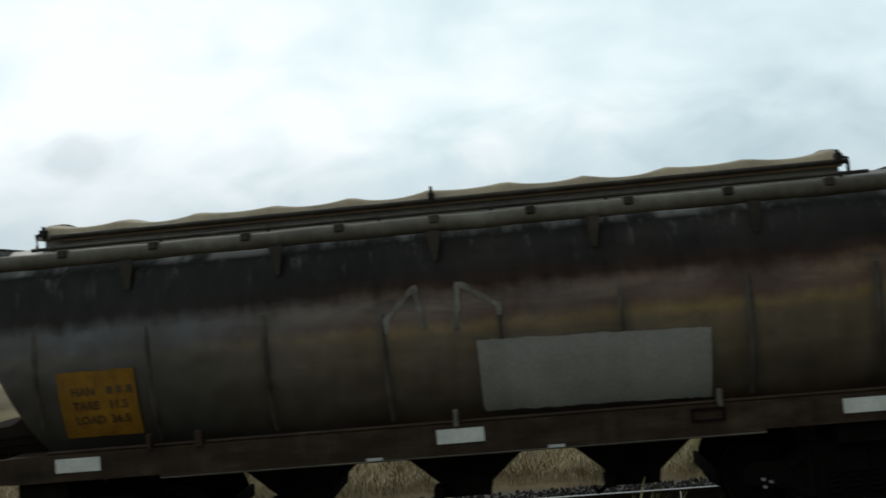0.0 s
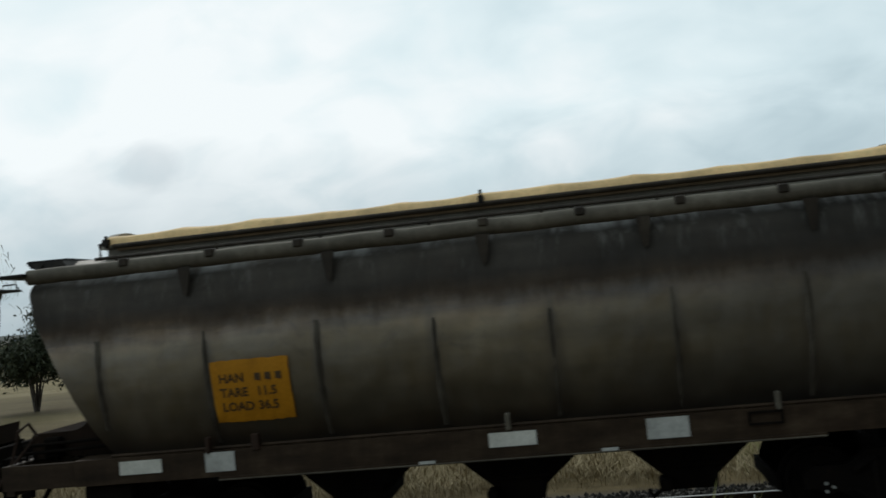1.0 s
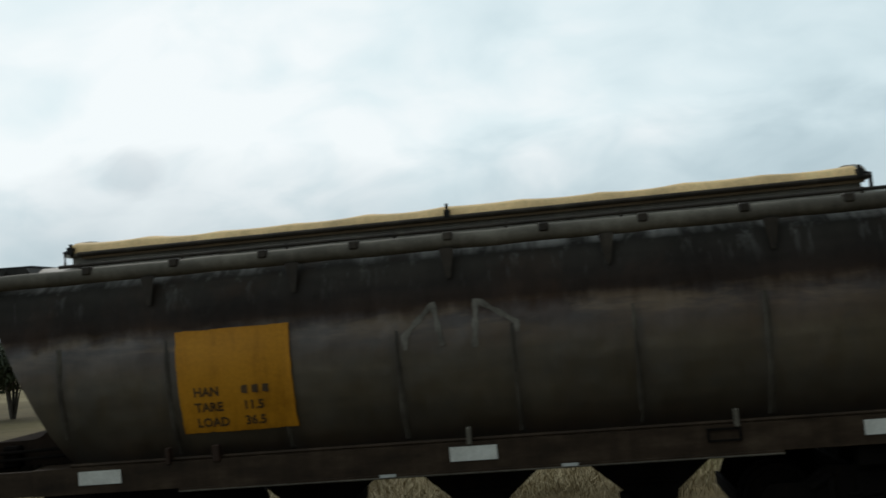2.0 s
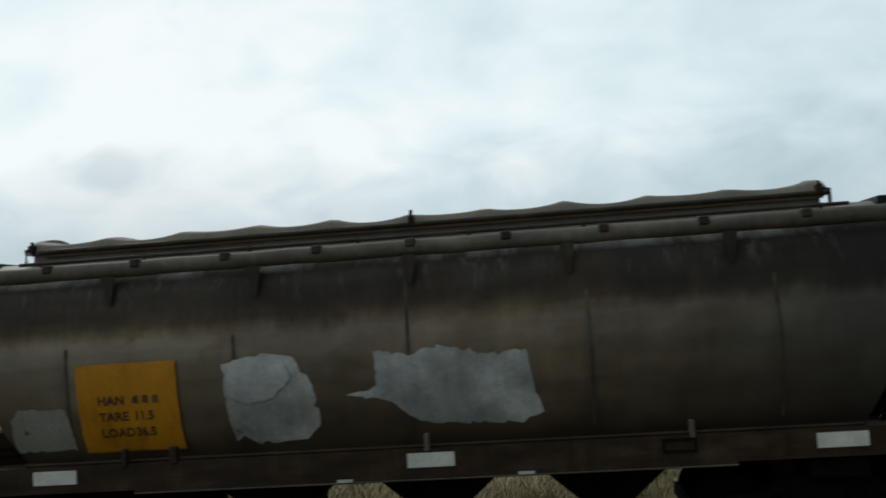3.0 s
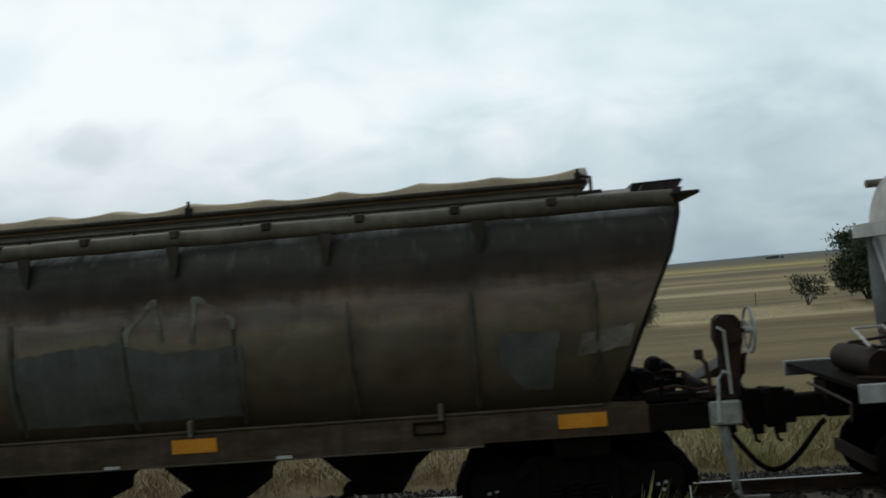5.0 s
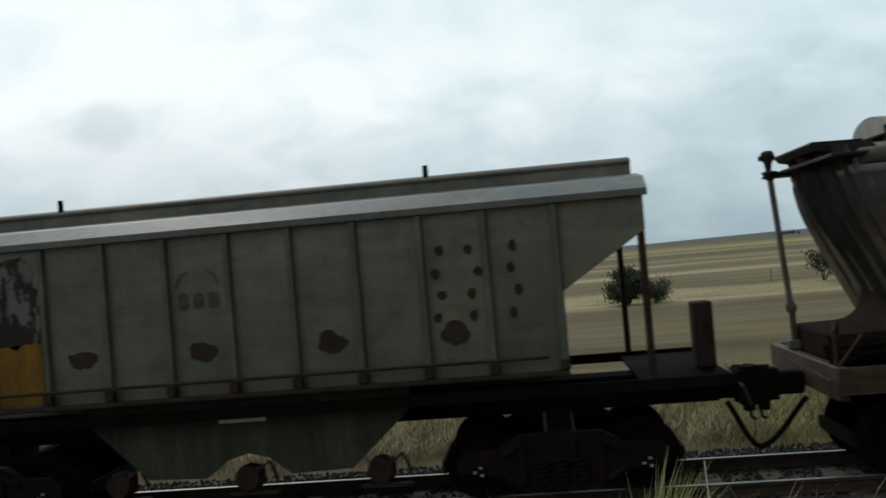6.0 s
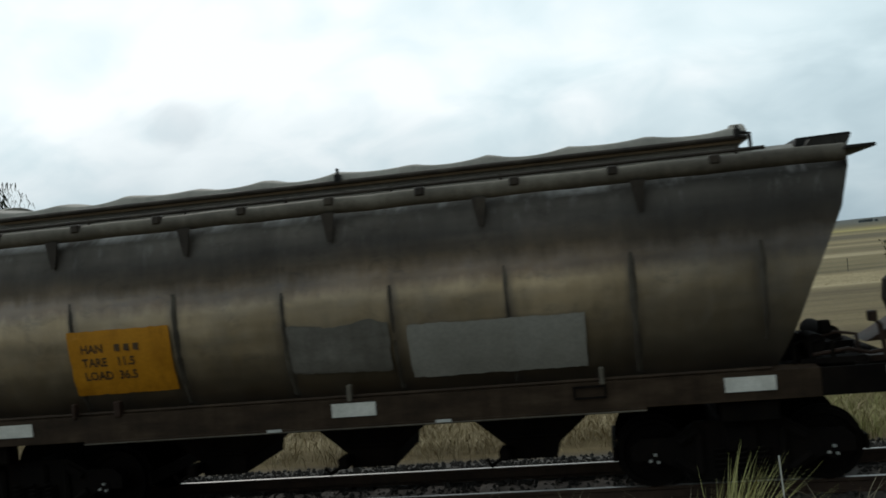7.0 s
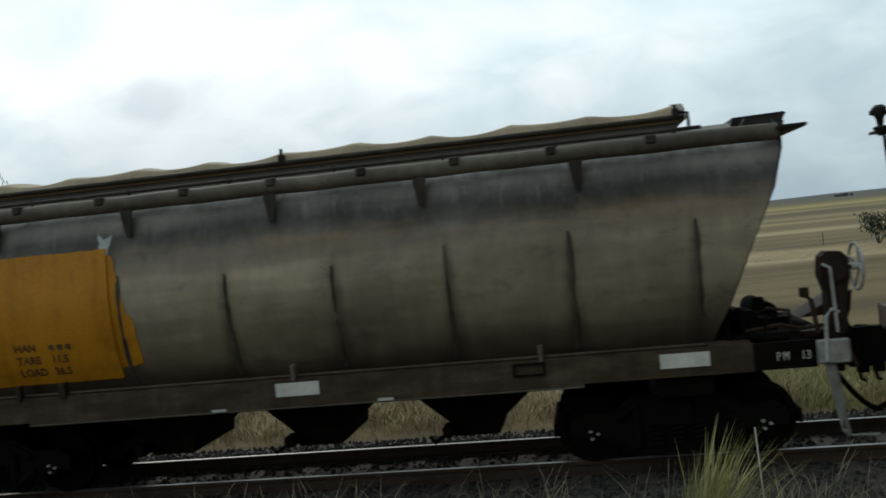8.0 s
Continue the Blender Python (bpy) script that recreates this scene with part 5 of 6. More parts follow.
    bm = bmesh.new()
    rod(bm, [(-6.25, -1.0, 1.3), (-5.9, -1.05, 1.28), (-5.5, -1.02, 1.33), (-4.9, -0.98, 1.30)], 0.02, 6)
    rod(bm, [(-6.2, -0.7, 1.62), (-5.8, -0.72, 1.66), (-5.5, -0.7, 1.6), (-5.3, -0.6, 1.7)], 0.018, 6)
    rod(bm, [(-5.72, -0.9, 1.26), (-5.70, -0.9, 1.7)], 0.03, 7)
    part("brake_pipe", bm, GEAR, e)
    for x, z, r in ((-5.62, 1.50, 0.09), (-5.34, 1.34, 0.11)):
        bm = bmesh.new()
        rod(bm, [(x, -1.0, z), (x, -0.7, z)], r, 10)
        part("brake_chamber", bm, BLACK, e, smooth=40)
    bm = bmesh.new()
    box(bm, -5.24, -5.06, -1.0, -0.9, 1.26, 1.86, 0.01)
    part("valve_bracket", bm, GEAR, e)
    bm = bmesh.new()
    rod(bm, [(-6.1, -1.0, 1.6), (-6.1, -0.6, 1.75), (-5.8, -0.6, 1.76), (-5.78, -1.0, 1.62)], 0.016, 6)
    part("grab_iron", bm, STEPW, e)
    # brake stand at the other end
    bm = bmesh.new()
    box(bm, 6.02, 6.10, -0.5, -0.3, 1.24, 2.0, 0.015)
    box(bm, 6.20, 6.28, -0.5, -0.3, 1.24, 1.9, 0.015)
    slab(bm, [(6.0, 1.70), (6.30, 1.68), (6.33, 1.92), (6.26, 2.04), (6.02, 2.06)], "y", -0.56, -0.26)
    rod(bm, [(6.26, -0.4, 2.04), (6.30, -0.42, 2.14)], 0.03, 7)
    rod(bm, [(6.3, -0.45, 1.9), (6.34, -0.46, 1.62), (6.30, -0.44, 1.3)], 0.02, 6)
    part("brake_stand", bm, GEAR, e)
    bm = bmesh.new()
    rod(bm, [(6.0, -1.22, 0.85), (6.0, -1.22, 1.75)], 0.022, 6)
    rod(bm, [(5.72, -1.22, 1.26), (5.72, -1.22, 1.5), (5.78, -1.22, 1.56), (6.0, -1.22, 1.57)], 0.018, 6)
    part("grab_iron", bm, STEPW, e, "white grab irons")
    bm = bmesh.new()
    box(bm, 6.02, 6.16, -1.24, -1.2, 0.98, 1.12, 0.01)
    box(bm, 6.07, 6.105, -1.22, -1.18, 0.25, 0.98)
    part("stirrup_step", bm, STEPW, e)
    bm = bmesh.new()
    slab(bm, [(4.5, 1.24), (5.35, 1.24), (5.5, 1.32), (5.3, 1.5), (5.2, 1.75)], "y", -0.5, 0.5)
    rod(bm, [(5.2, -0.9, 1.3), (5.95, -0.9, 1.32)], 0.05, 8)
    part("brake_rigging", bm, BLACK, e)
    coupler(e, 6.3, 1, 0.62)
    coupler(e, -6.32, -1, 0.60)
    bogie(e, -4.75, 1.70, RUSTY)
    bogie(e, 4.75, 1.70, RUSTY)
    # paint
    p = painted("data_panel", ragged([(-5.19, 1.27), (-3.99, 1.27), (-3.99, 2.69), (-5.19, 2.69)], 0.006, 30), silver_skin, PALEYEL, e, "faded yellow painted data panel")
    for k, (word, value) in enumerate([("HCN", ""), ("TARE", "11.7"), ("LOAD", "37")]):
        z = 1.98 - k * 0.145
        lettering(word, -4.98, z, 0.13, silver_skin, LETTER, p, lift=0.022)
        if value:
            lettering(value, -4.58, z, 0.13, silver_skin, LETTER, p, lift=0.022)
    for a, b, z in ((-4.6, -4.52, 2.03), (-4.47, -4.39, 2.03), (-4.75, -4.3, 1.55), (-4.75, -4.35, 1.45)):
        bm = bmesh.new()
        stroke(bm, [(a, z), (b, z)], 0.07, silver_skin, 0.022)
        part("bar", bm, LETTER, p)
    painted("paint_stain", ragged([(-4.45, 1.3), (-4.0, 1.28), (-3.9, 1.9), (-4.02, 2.35), (-4.15, 2.3), (-4.2, 2.1), (-4.4, 2.45), (-4.45, 2.2), (-4.35, 1.7)], 0.03, 31), silver_skin, STAIN, e, "brown stain over the panel", lift=0.009)
    painted("sprayed_fill", ragged([(-2.02, 2.44), (-1.78, 2.45), (-1.60, 2.34), (-1.36, 2.2), (-1.50, 2.0), (-1.54, 1.76), (-1.82, 1.82), (-2.06, 2.12)], 0.015, 33), silver_skin, PALEFILL, e, "thin pale sprayed fill", lift=0.004)
    rng = random.Random(61)
    for k in range(17):
        x, z = -0.75 + 0.2 * k + rng.uniform(-0.08, 0.08), 2.46 - 0.035 * (k % 5) + rng.uniform(-0.05, 0.05)
        a, b = rng.choice((0.012, 0.03, 0.10)), rng.choice((0.02, 0.03, 0.06))
        painted("smudge", ragged([(x + a * math.cos(q), z + b * math.sin(q)) for q in [i * math.tau / 8 for i in range(8)]], 0.014, 62 + k, 0.03), silver_skin, SMUDGE, e, "dark rubbed-off spray mark", lift=0.005)
    for x, z, a, b in ((-1.95, 2.52, 0.20, 0.035), (-1.50, 2.56, 0.14, 0.03), (-3.3, 1.55, 0.05, 0.03)):
        painted("smudge", ragged([(x + a * math.cos(q), z + b * math.sin(q)) for q in [i * math.tau / 10 for i in range(10)]], 0.014, 90, 0.03), silver_skin, SMUDGE, e, "dark rubbed-off spray mark", lift=0.005)
    painted("panel_stain", ragged([(-5.06, 1.30), (-4.02, 1.30), (-4.02, 2.10), (-5.06, 2.13)], 0.006, 36), silver_skin, DARKYEL, e, "browned lower part of the panel", lift=0.008)
    for pts, wd in (([(-2.85, 2.30), (-2.72, 2.40), (-2.55, 2.44), (-2.36, 2.36), (-2.30, 2.38), (-2.36, 2.28), (-2.12, 2.30), (-2.05, 2.42)], 0.025),
                    ([(-2.36, 2.24), (-2.12, 2.24), (-2.2, 2.12), (-2.36, 2.22)], 0.05),
                    ([(-2.02, 2.42), (-2.08, 2.25), (-2.05, 2.1), (-1.95, 1.95), (-1.86, 1.86)], 0.10),
                    ([(-2.2, 2.1), (-2.0, 1.9), (-1.8, 1.78), (-1.52, 1.72)], 0.045), ([(-1.52, 1.72), (-1.48, 1.93), (-1.62, 1.95)], 0.03),
                    ([(-1.85, 2.0), (-1.7, 2.04), (-1.45, 2.06), (-1.32, 2.14), (-1.32, 2.3)], 0.05),
                    ([(-1.82, 2.1), (-1.84, 2.25), (-1.76, 2.30), (-1.68, 2.2), (-1.70, 2.1), (-1.82, 2.08)], 0.045),
                    ([(-1.58, 2.16), (-1.55, 2.32), (-1.45, 2.44), (-1.38, 2.40)], 0.09), ([(-1.95, 2.45), (-1.8, 2.4), (-1.7, 2.25)], 0.025),
                    ([(-3.98, 2.32), (-3.85, 2.38), (-3.8, 2.30), (-3.9, 2.27)], 0.03)):
        bm = bmesh.new()
        stroke(bm, pts, wd * 0.78, silver_skin)
        part("sprayed_line", bm, SPRAY, e, "black sprayed scribble")
    return tagged(e, "weathered silver hopper wagon with black scribble and yellow panel", "freight wagon", "grain train")


SMUDGE = surface("rubbed_spray", [(0.3, (0.16, 0.155, 0.148)), (0.5, (0.25, 0.245, 0.238)), (0.7, (0.36, 0.355, 0.345))], 14.0, 0.45)
DARKYEL = surface("browned_yellow_paint", [(0.25, (0.20, 0.10, 0.02)), (0.5, (0.30, 0.155, 0.032)), (0.8, (0.38, 0.205, 0.05))], 2.4, 0.5, streak=0.35)
PALEFILL = surface("pale_spray", [(0.3, (0.30, 0.305, 0.31)), (0.7, (0.48, 0.485, 0.49))], 3.0, 0.5)
SILSEAM = surface("silver_seam", [(0.3, (0.08, 0.078, 0.072)), (0.6, (0.18, 0.178, 0.17)), (0.8, (0.30, 0.30, 0.29))], 2.5, 0.5)
TAN2 = tarp_cloth("brown_tarpaulin", (0.20, 0.16, 0.12))
STAIN = surface("brown_stain", [(0.3, (0.10, 0.065, 0.02)), (0.6, (0.20, 0.125, 0.03)), (0.8, (0.34, 0.19, 0.04))], 5.0, 0.6)
PALEYEL = surface("pale_yellow_paint", [(0.25, (0.30, 0.16, 0.035)), (0.5, (0.43, 0.235, 0.055)), (0.8, (0.50, 0.29, 0.085))], 2.0, 0.5, streak=0.3)
WAGONS[4] = silver_wagon()
WAGONS[4].matrix_basis = rest(4)


# ---- ribbed olive wagon ----
def flat_skin(x, z):
    return -1.235


def ribbed_wagon():
    e = new("ribbed_hopper_wagon")
    outline = [(-3.40, 1.36), (3.40, 1.36), (3.40, 2.16), (4.24, 2.70), (4.24, 3.06), (-4.24, 3.06), (-4.24, 2.70), (-3.40, 2.16)]
    for s in (-1, 1):
        bm = bmesh.new()
        slab(bm, outline, "y", min(s * 1.205, s * 1.235), max(s * 1.205, s * 1.235))
        part("side_wall", bm, OLIVE, e)
        for x in (-3.36, -2.66, -2.0, -1.33, -0.66, 0.01, 0.67, 1.34, 2.01, 2.66, 3.36):
            bm = bmesh.new()
            slab(bm, [(x - 0.042, s * 1.235), (x - 0.026, s * 1.29), (x + 0.026, s * 1.29), (x + 0.042, s * 1.235)], "z", 1.42, 3.02)
            part("side_rib", bm, OLIVER, e)
            bm = bmesh.new()
            box(bm, x - 0.05, x + 0.05, min(s * 1.25, s * 1.33), max(s * 1.25, s * 1.33), 1.40, 1.50, 0.01)
            part("rib_foot", bm, GEAR, e)
        bm = bmesh.new()
        box(bm, -3.4, 3.4, min(s * 1.2, s * 1.34), max(s * 1.2, s * 1.34), 1.34, 1.385, 0.008)
        rod(bm, [(-3.4, s * 1.33, 1.53), (3.2, s * 1.33, 1.53)], 0.018, 6)
        part("ledge", bm, GEAR, e)
        bm = bmesh.new()
        slab(bm, [(s * 1.30, 3.035), (s * 1.32, 3.10), (s * 1.08, 3.235), (s * 0.62, 3.30), (s * 0.62, 3.22), (s * 1.2, 3.035)], "x", -4.28, 4.28)
        part("roof", bm, PALEROOF, e)
        bm = bmesh.new()
        slab(bm, [(s * 0.60, 3.28), (s * 0.60, 3.44), (s * 0.50, 3.49), (s * 0.0, 3.50), (0.0, 3.28)], "x", -4.22, 4.22)
        rod(bm, [(-4.22, s * 0.61, 3.44), (4.22, s * 0.61, 3.44)], 0.025, 6)
        part("roof_hatch", bm, ROOF, e)
        bm = bmesh.new()
        box(bm, -5.0, 5.0, min(s * 1.19, s * 1.24), max(s * 1.19, s * 1.24), 1.12, 1.235, 0.006)
        part("side_sill", bm, BLACK, e)
        for x in (-4.20, 4.20):
            bm = bmesh.new()
            box(bm, x - 0.035, x + 0.035, min(s * 1.15, s * 1.22), max(s * 1.15, s * 1.22), 1.23, 2.74, 0.008)
            part("corner_post", bm, GEAR, e)
        bm = bmesh.new()
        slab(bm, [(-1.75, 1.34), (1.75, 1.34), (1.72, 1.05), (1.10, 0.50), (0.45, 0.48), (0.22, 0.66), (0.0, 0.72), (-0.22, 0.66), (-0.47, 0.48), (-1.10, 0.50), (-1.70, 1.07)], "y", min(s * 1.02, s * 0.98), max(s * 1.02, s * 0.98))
        part("hopper_side", bm, OLSHADE, e, "lower hopper side with under-belly shade painted in")
    bm = bmesh.new()
    slab(bm, [(-2.3, 1.4), (-3.4, 2.20), (-4.2, 2.72), (-4.2, 3.05), (4.2, 3.05), (4.2, 2.72), (3.4, 2.20), (2.3, 1.4)], "y", -1.19, 1.19)
    part("inner_body", bm, RUSTY, e)
    for x in (-0.8, 0.77):
        bm = bmesh.new()
        slab(bm, [(x - 0.9, 1.3), (x + 0.9, 1.3), (x + 0.3, 0.52), (x - 0.3, 0.52)], "y", -0.96, 0.96)
        part("hopper", bm, OLIVE, e)
    for x in (-1.42, 0.0, 1.42):
        bm = bmesh.new()
        box(bm, x - 0.16, x + 0.10, -0.96, -0.8, 0.34, 0.56, 0.03)
        rod(bm, [(x - 0.05, -1.0, 0.45), (x - 0.05, -0.8, 0.45)], 0.13, 12)
        rod(bm, [(x + 0.05, -0.98, 0.50), (x + 0.2, -0.98, 0.62), (x + 0.28, -0.96, 0.42)], 0.02, 6)
        box(bm, x - 0.26, x + 0.28, -0.98, -0.9, 0.27, 0.30)
        part("gate_gear", bm, GEAR, e)
    for x in (-4.55, 4.55):
        bm = bmesh.new()
        box(bm, min(x - 0.45, x + 0.45), max(x - 0.45, x + 0.45), -1.18, 1.18, 1.15, 1.19)
        part("platform", bm, BLACK, e)
    bm = bmesh.new()
    box(bm, -5.0, 5.0, -0.2, 0.2, 0.8, 1.14)
    part("centre_sill", bm, BLACK, e)
    for x in (-2.12, 2.05):
        bm = bmesh.new()
        rod(bm, [(x, -0.55, 3.45), (x, -0.55, 3.60)], 0.03, 7)
        part("hatch_peg", bm, BLACK, e)
    for x, s, z in ((-3.29, -1, 1.11), (-0.04, -1, 1.11)):
        bm = bmesh.new()
        y = -1.242 if x < -1 else -1.06
        box(bm, x - 0.25, x + 0.25, y - 0.006 if x < -1 else -1.03, y + 0.0 if x < -1 else -1.021, z - 0.06, z + 0.06)
        part("marker", bm, WHITE, e, "white reflective strip")
    bm = bmesh.new()
    box(bm, -3.36, -2.95, -1.26, -1.2, 1.245, 1.33, 0.01)
    part("plate_box", bm, STEPW, e)
    # rust, old paint and lettering remains on the side
    painted("rust_patch", ragged([(-3.30, 1.42), (-2.72, 1.42), (-2.72, 2.98), (-3.02, 3.0), (-3.06, 2.86), (-3.30, 2.7)], 0.02, 50), flat_skin, DARKRUST, e, "dark scorched bare patch")
    painted("rust_patch", ragged([(-2.60, 1.45), (-2.06, 1.45), (-2.06, 2.5), (-2.15, 2.95), (-2.35, 2.98), (-2.60, 2.9)], 0.03, 51), flat_skin, DARKRUST, e, "dark scorched bare patch")
    rng = random.Random(52)
    painted("data_panel", ragged([(-2.60, 1.40), (-2.06, 1.42), (-2.06, 2.05), (-2.28, 2.04), (-2.34, 1.98), (-2.4, 2.05), (-2.60, 2.02)], 0.01, 53), flat_skin, STAINY, e, "stained yellow panel", lift=0.009)
    for k, x in enumerate((-1.62, -0.32, 1.03, 2.30)):
        blob = [(x + (0.15 + 0.03 * math.sin(q * 3 + k)) * math.cos(q), 1.83 + (0.11 + 0.025 * math.cos(q * 2 + k)) * math.sin(q)) for q in [i * math.tau / 12 for i in range(12)]]
        painted("rust_spot", ragged(blob, 0.012, 54 + k, 0.03), flat_skin, RUSTSPOT, e, "dark rust stain")
    for k in range(12):
        x, z = 2.15 + 0.38 * (k % 3) + rng.uniform(-0.05, 0.05), 2.65 - 0.22 * (k // 3)
        painted("rust_spot", ragged([(x + 0.05 * math.cos(q), z + 0.06 * math.sin(q)) for q in [i * 1.047 for i in range(6)]], 0.012, 80 + k, 0.03), flat_skin, RUSTSPOT, e, "dark rust stain")
    bm = bmesh.new()
    for i, x in enumerate((-0.54, -0.38, -0.22)):
        stroke(bm, [(x, 2.36), (x + 0.11, 2.36)], 0.14, flat_skin)
    stroke(bm, [(-0.56, 2.50), (-0.50, 2.64), (-0.42, 2.66)], 0.02, flat_skin)
    stroke(bm, [(-0.22, 2.66), (-0.14, 2.62), (-0.1, 2.5)], 0.02, flat_skin)
    part("old_lettering", bm, FAINT, e, "worn dark lettering remains")
    # drive and brake gear on the end platform
    bm = bmesh.new()
    rod(bm, [(-4.60, 0.7, 1.2), (-4.61, 0.7, 1.68), (-4.61, 0.7, 1.74), (-4.61, 0.7, 1.80), (-4.66, 0.7, 2.4), (-4.70, 0.7, 3.05)], [0.05, 0.05, 0.085, 0.055, 0.06, 0.06], 9)
    rod(bm, [(-4.70, 0.7, 3.03), (-4.705, 0.7, 3.10), (-4.71, 0.7, 3.18), (-4.71, 0.7, 3.22)], [0.06, 0.12, 0.10, 0.04], 10)
    part("drive_post", bm, PIPE, e, "dull grey drive post with a bevel head")
    bm = bmesh.new()
    box(bm, -4.83, -4.62, 0.6, 0.8, 3.22, 3.40, 0.03)
    rod(bm, [(-4.62, 0.7, 3.31), (-4.2, 0.66, 3.34)], 0.03, 7)
    rod(bm, [(-4.50, 0.7, 3.31), (-4.47, 0.7, 3.31)], 0.055, 8)
    part("drive_head", bm, DARKTOP, e)
    bm = bmesh.new()
    rod(bm, [(-4.88, 0.6, 1.25), (-4.86, 0.6, 2.05), (-4.83, 0.6, 2.17), (-4.72, 0.6, 2.20)], 0.013, 6)
    part("release_wire", bm, GEAR, e)
    bm = bmesh.new()
    rod(bm, [(-4.34, -0.9, 2.95), (-4.45, -0.92, 2.8), (-4.48, -0.92, 2.5), (-4.44, -0.9, 2.2)], 0.02, 6)
    part("hose", bm, BLACK, e)
    bm = bmesh.new()
    for k in range(14):
        x = -4.9 + 0.09 * k
        rod(bm, [(x, -0.9, 1.2), (x + rng.uniform(0.05, 0.25), -0.8, 1.24 + 0.16 * rng.random())], 0.025, 6)
    box(bm, -4.1, -3.75, -0.9, -0.5, 1.2, 1.42, 0.03)
    box(bm, -3.75, -3.45, -1.0, -0.6, 1.2, 1.5, 0.03)
    rod(bm, [(-4.9, -0.9, 1.27), (-4.0, -0.85, 1.36)], 0.03, 6)
    box(bm, -4.78, -4.58, -0.6, -0.3, 1.2, 1.55, 0.04)
    rod(bm, [(-4.9, -0.5, 1.45), (-4.7, -0.5, 1.62), (-4.5, -0.5, 1.40)], 0.035, 7)
    part("brake_rigging", bm, RUSTY, e)
    bm = bmesh.new()
    box(bm, 4.75, 4.95, -0.5, -0.2, 1.2, 1.9, 0.02)
    part("brake_stand", bm, GEAR, e)
    coupler(e, 5.0, 1, 0.40)
    coupler(e, -5.0, -1, 0.40)
    bogie(e, -3.25, 1.72, RUSTY)
    bogie(e, 3.25, 1.72, RUSTY)
    return tagged(e, "olive grey ribbed hopper wagon with rust stains and pale roof", "freight wagon", "grain train")


def flaking():
    """Scorched rust on which pale paint flakes hang on."""
    m = surface("scorched_rust", [(0.3, (0.012, 0.010, 0.010)), (0.6, (0.030, 0.020, 0.017)), (0.8, (0.05, 0.03, 0.022))], 3.0, 0.7)
    t = m.node_tree
    w = Net(t, True)
    s = next(n for n in t.nodes if n.type == "BSDF_PRINCIPLED")
    under = s.inputs["Base Color"].links[0].from_socket
    at = w.n("ShaderNodeTexCoord").outputs["Object"]
    z = w.n("ShaderNodeSeparateXYZ", {0: at}).outputs[2]
    f = w.noise(w.stretch(at, 5.5, 1, 2.6), 1.5, 6.0, 0.62, 0.3)
    high = w.math("MULTIPLY", w.smooth(z, 2.0, 2.3), 0.12)
    mask = w.smooth(w.math("ADD", f, high), 0.60, 0.64)
    t.links.new(w.mix(mask, under, (0.115, 0.112, 0.095)), s.inputs["Base Color"])
    return m


DARKRUST = flaking()
FAINT = surface("faint_old_paint", [(0.3, (0.035, 0.03, 0.022)), (0.7, (0.10, 0.09, 0.068))], 14.0, 0.75)
RUSTSPOT = surface("rust_stain", [(0.3, (0.018, 0.012, 0.008)), (0.7, (0.05, 0.03, 0.018))], 6.0, 0.75)
STAINY = surface("stained_yellow", [(0.3, (0.07, 0.035, 0.006)), (0.55, (0.19, 0.09, 0.008)), (0.8, (0.32, 0.15, 0.012))], 3.0, 0.6, streak=0.5)
WAGONS[6] = ribbed_wagon()
WAGONS[6].matrix_basis = rest(6)
BLEACH = surface("bleached_end_sheet", [(0.3, (0.03, 0.029, 0.027)), (0.55, (0.085, 0.083, 0.078)), (0.8, (0.16, 0.155, 0.145))], 1.5, 0.6, streak=0.6, gloss=0.15)
for o in child(w8, "end_fold"):
    repaint(o, BLEACH)


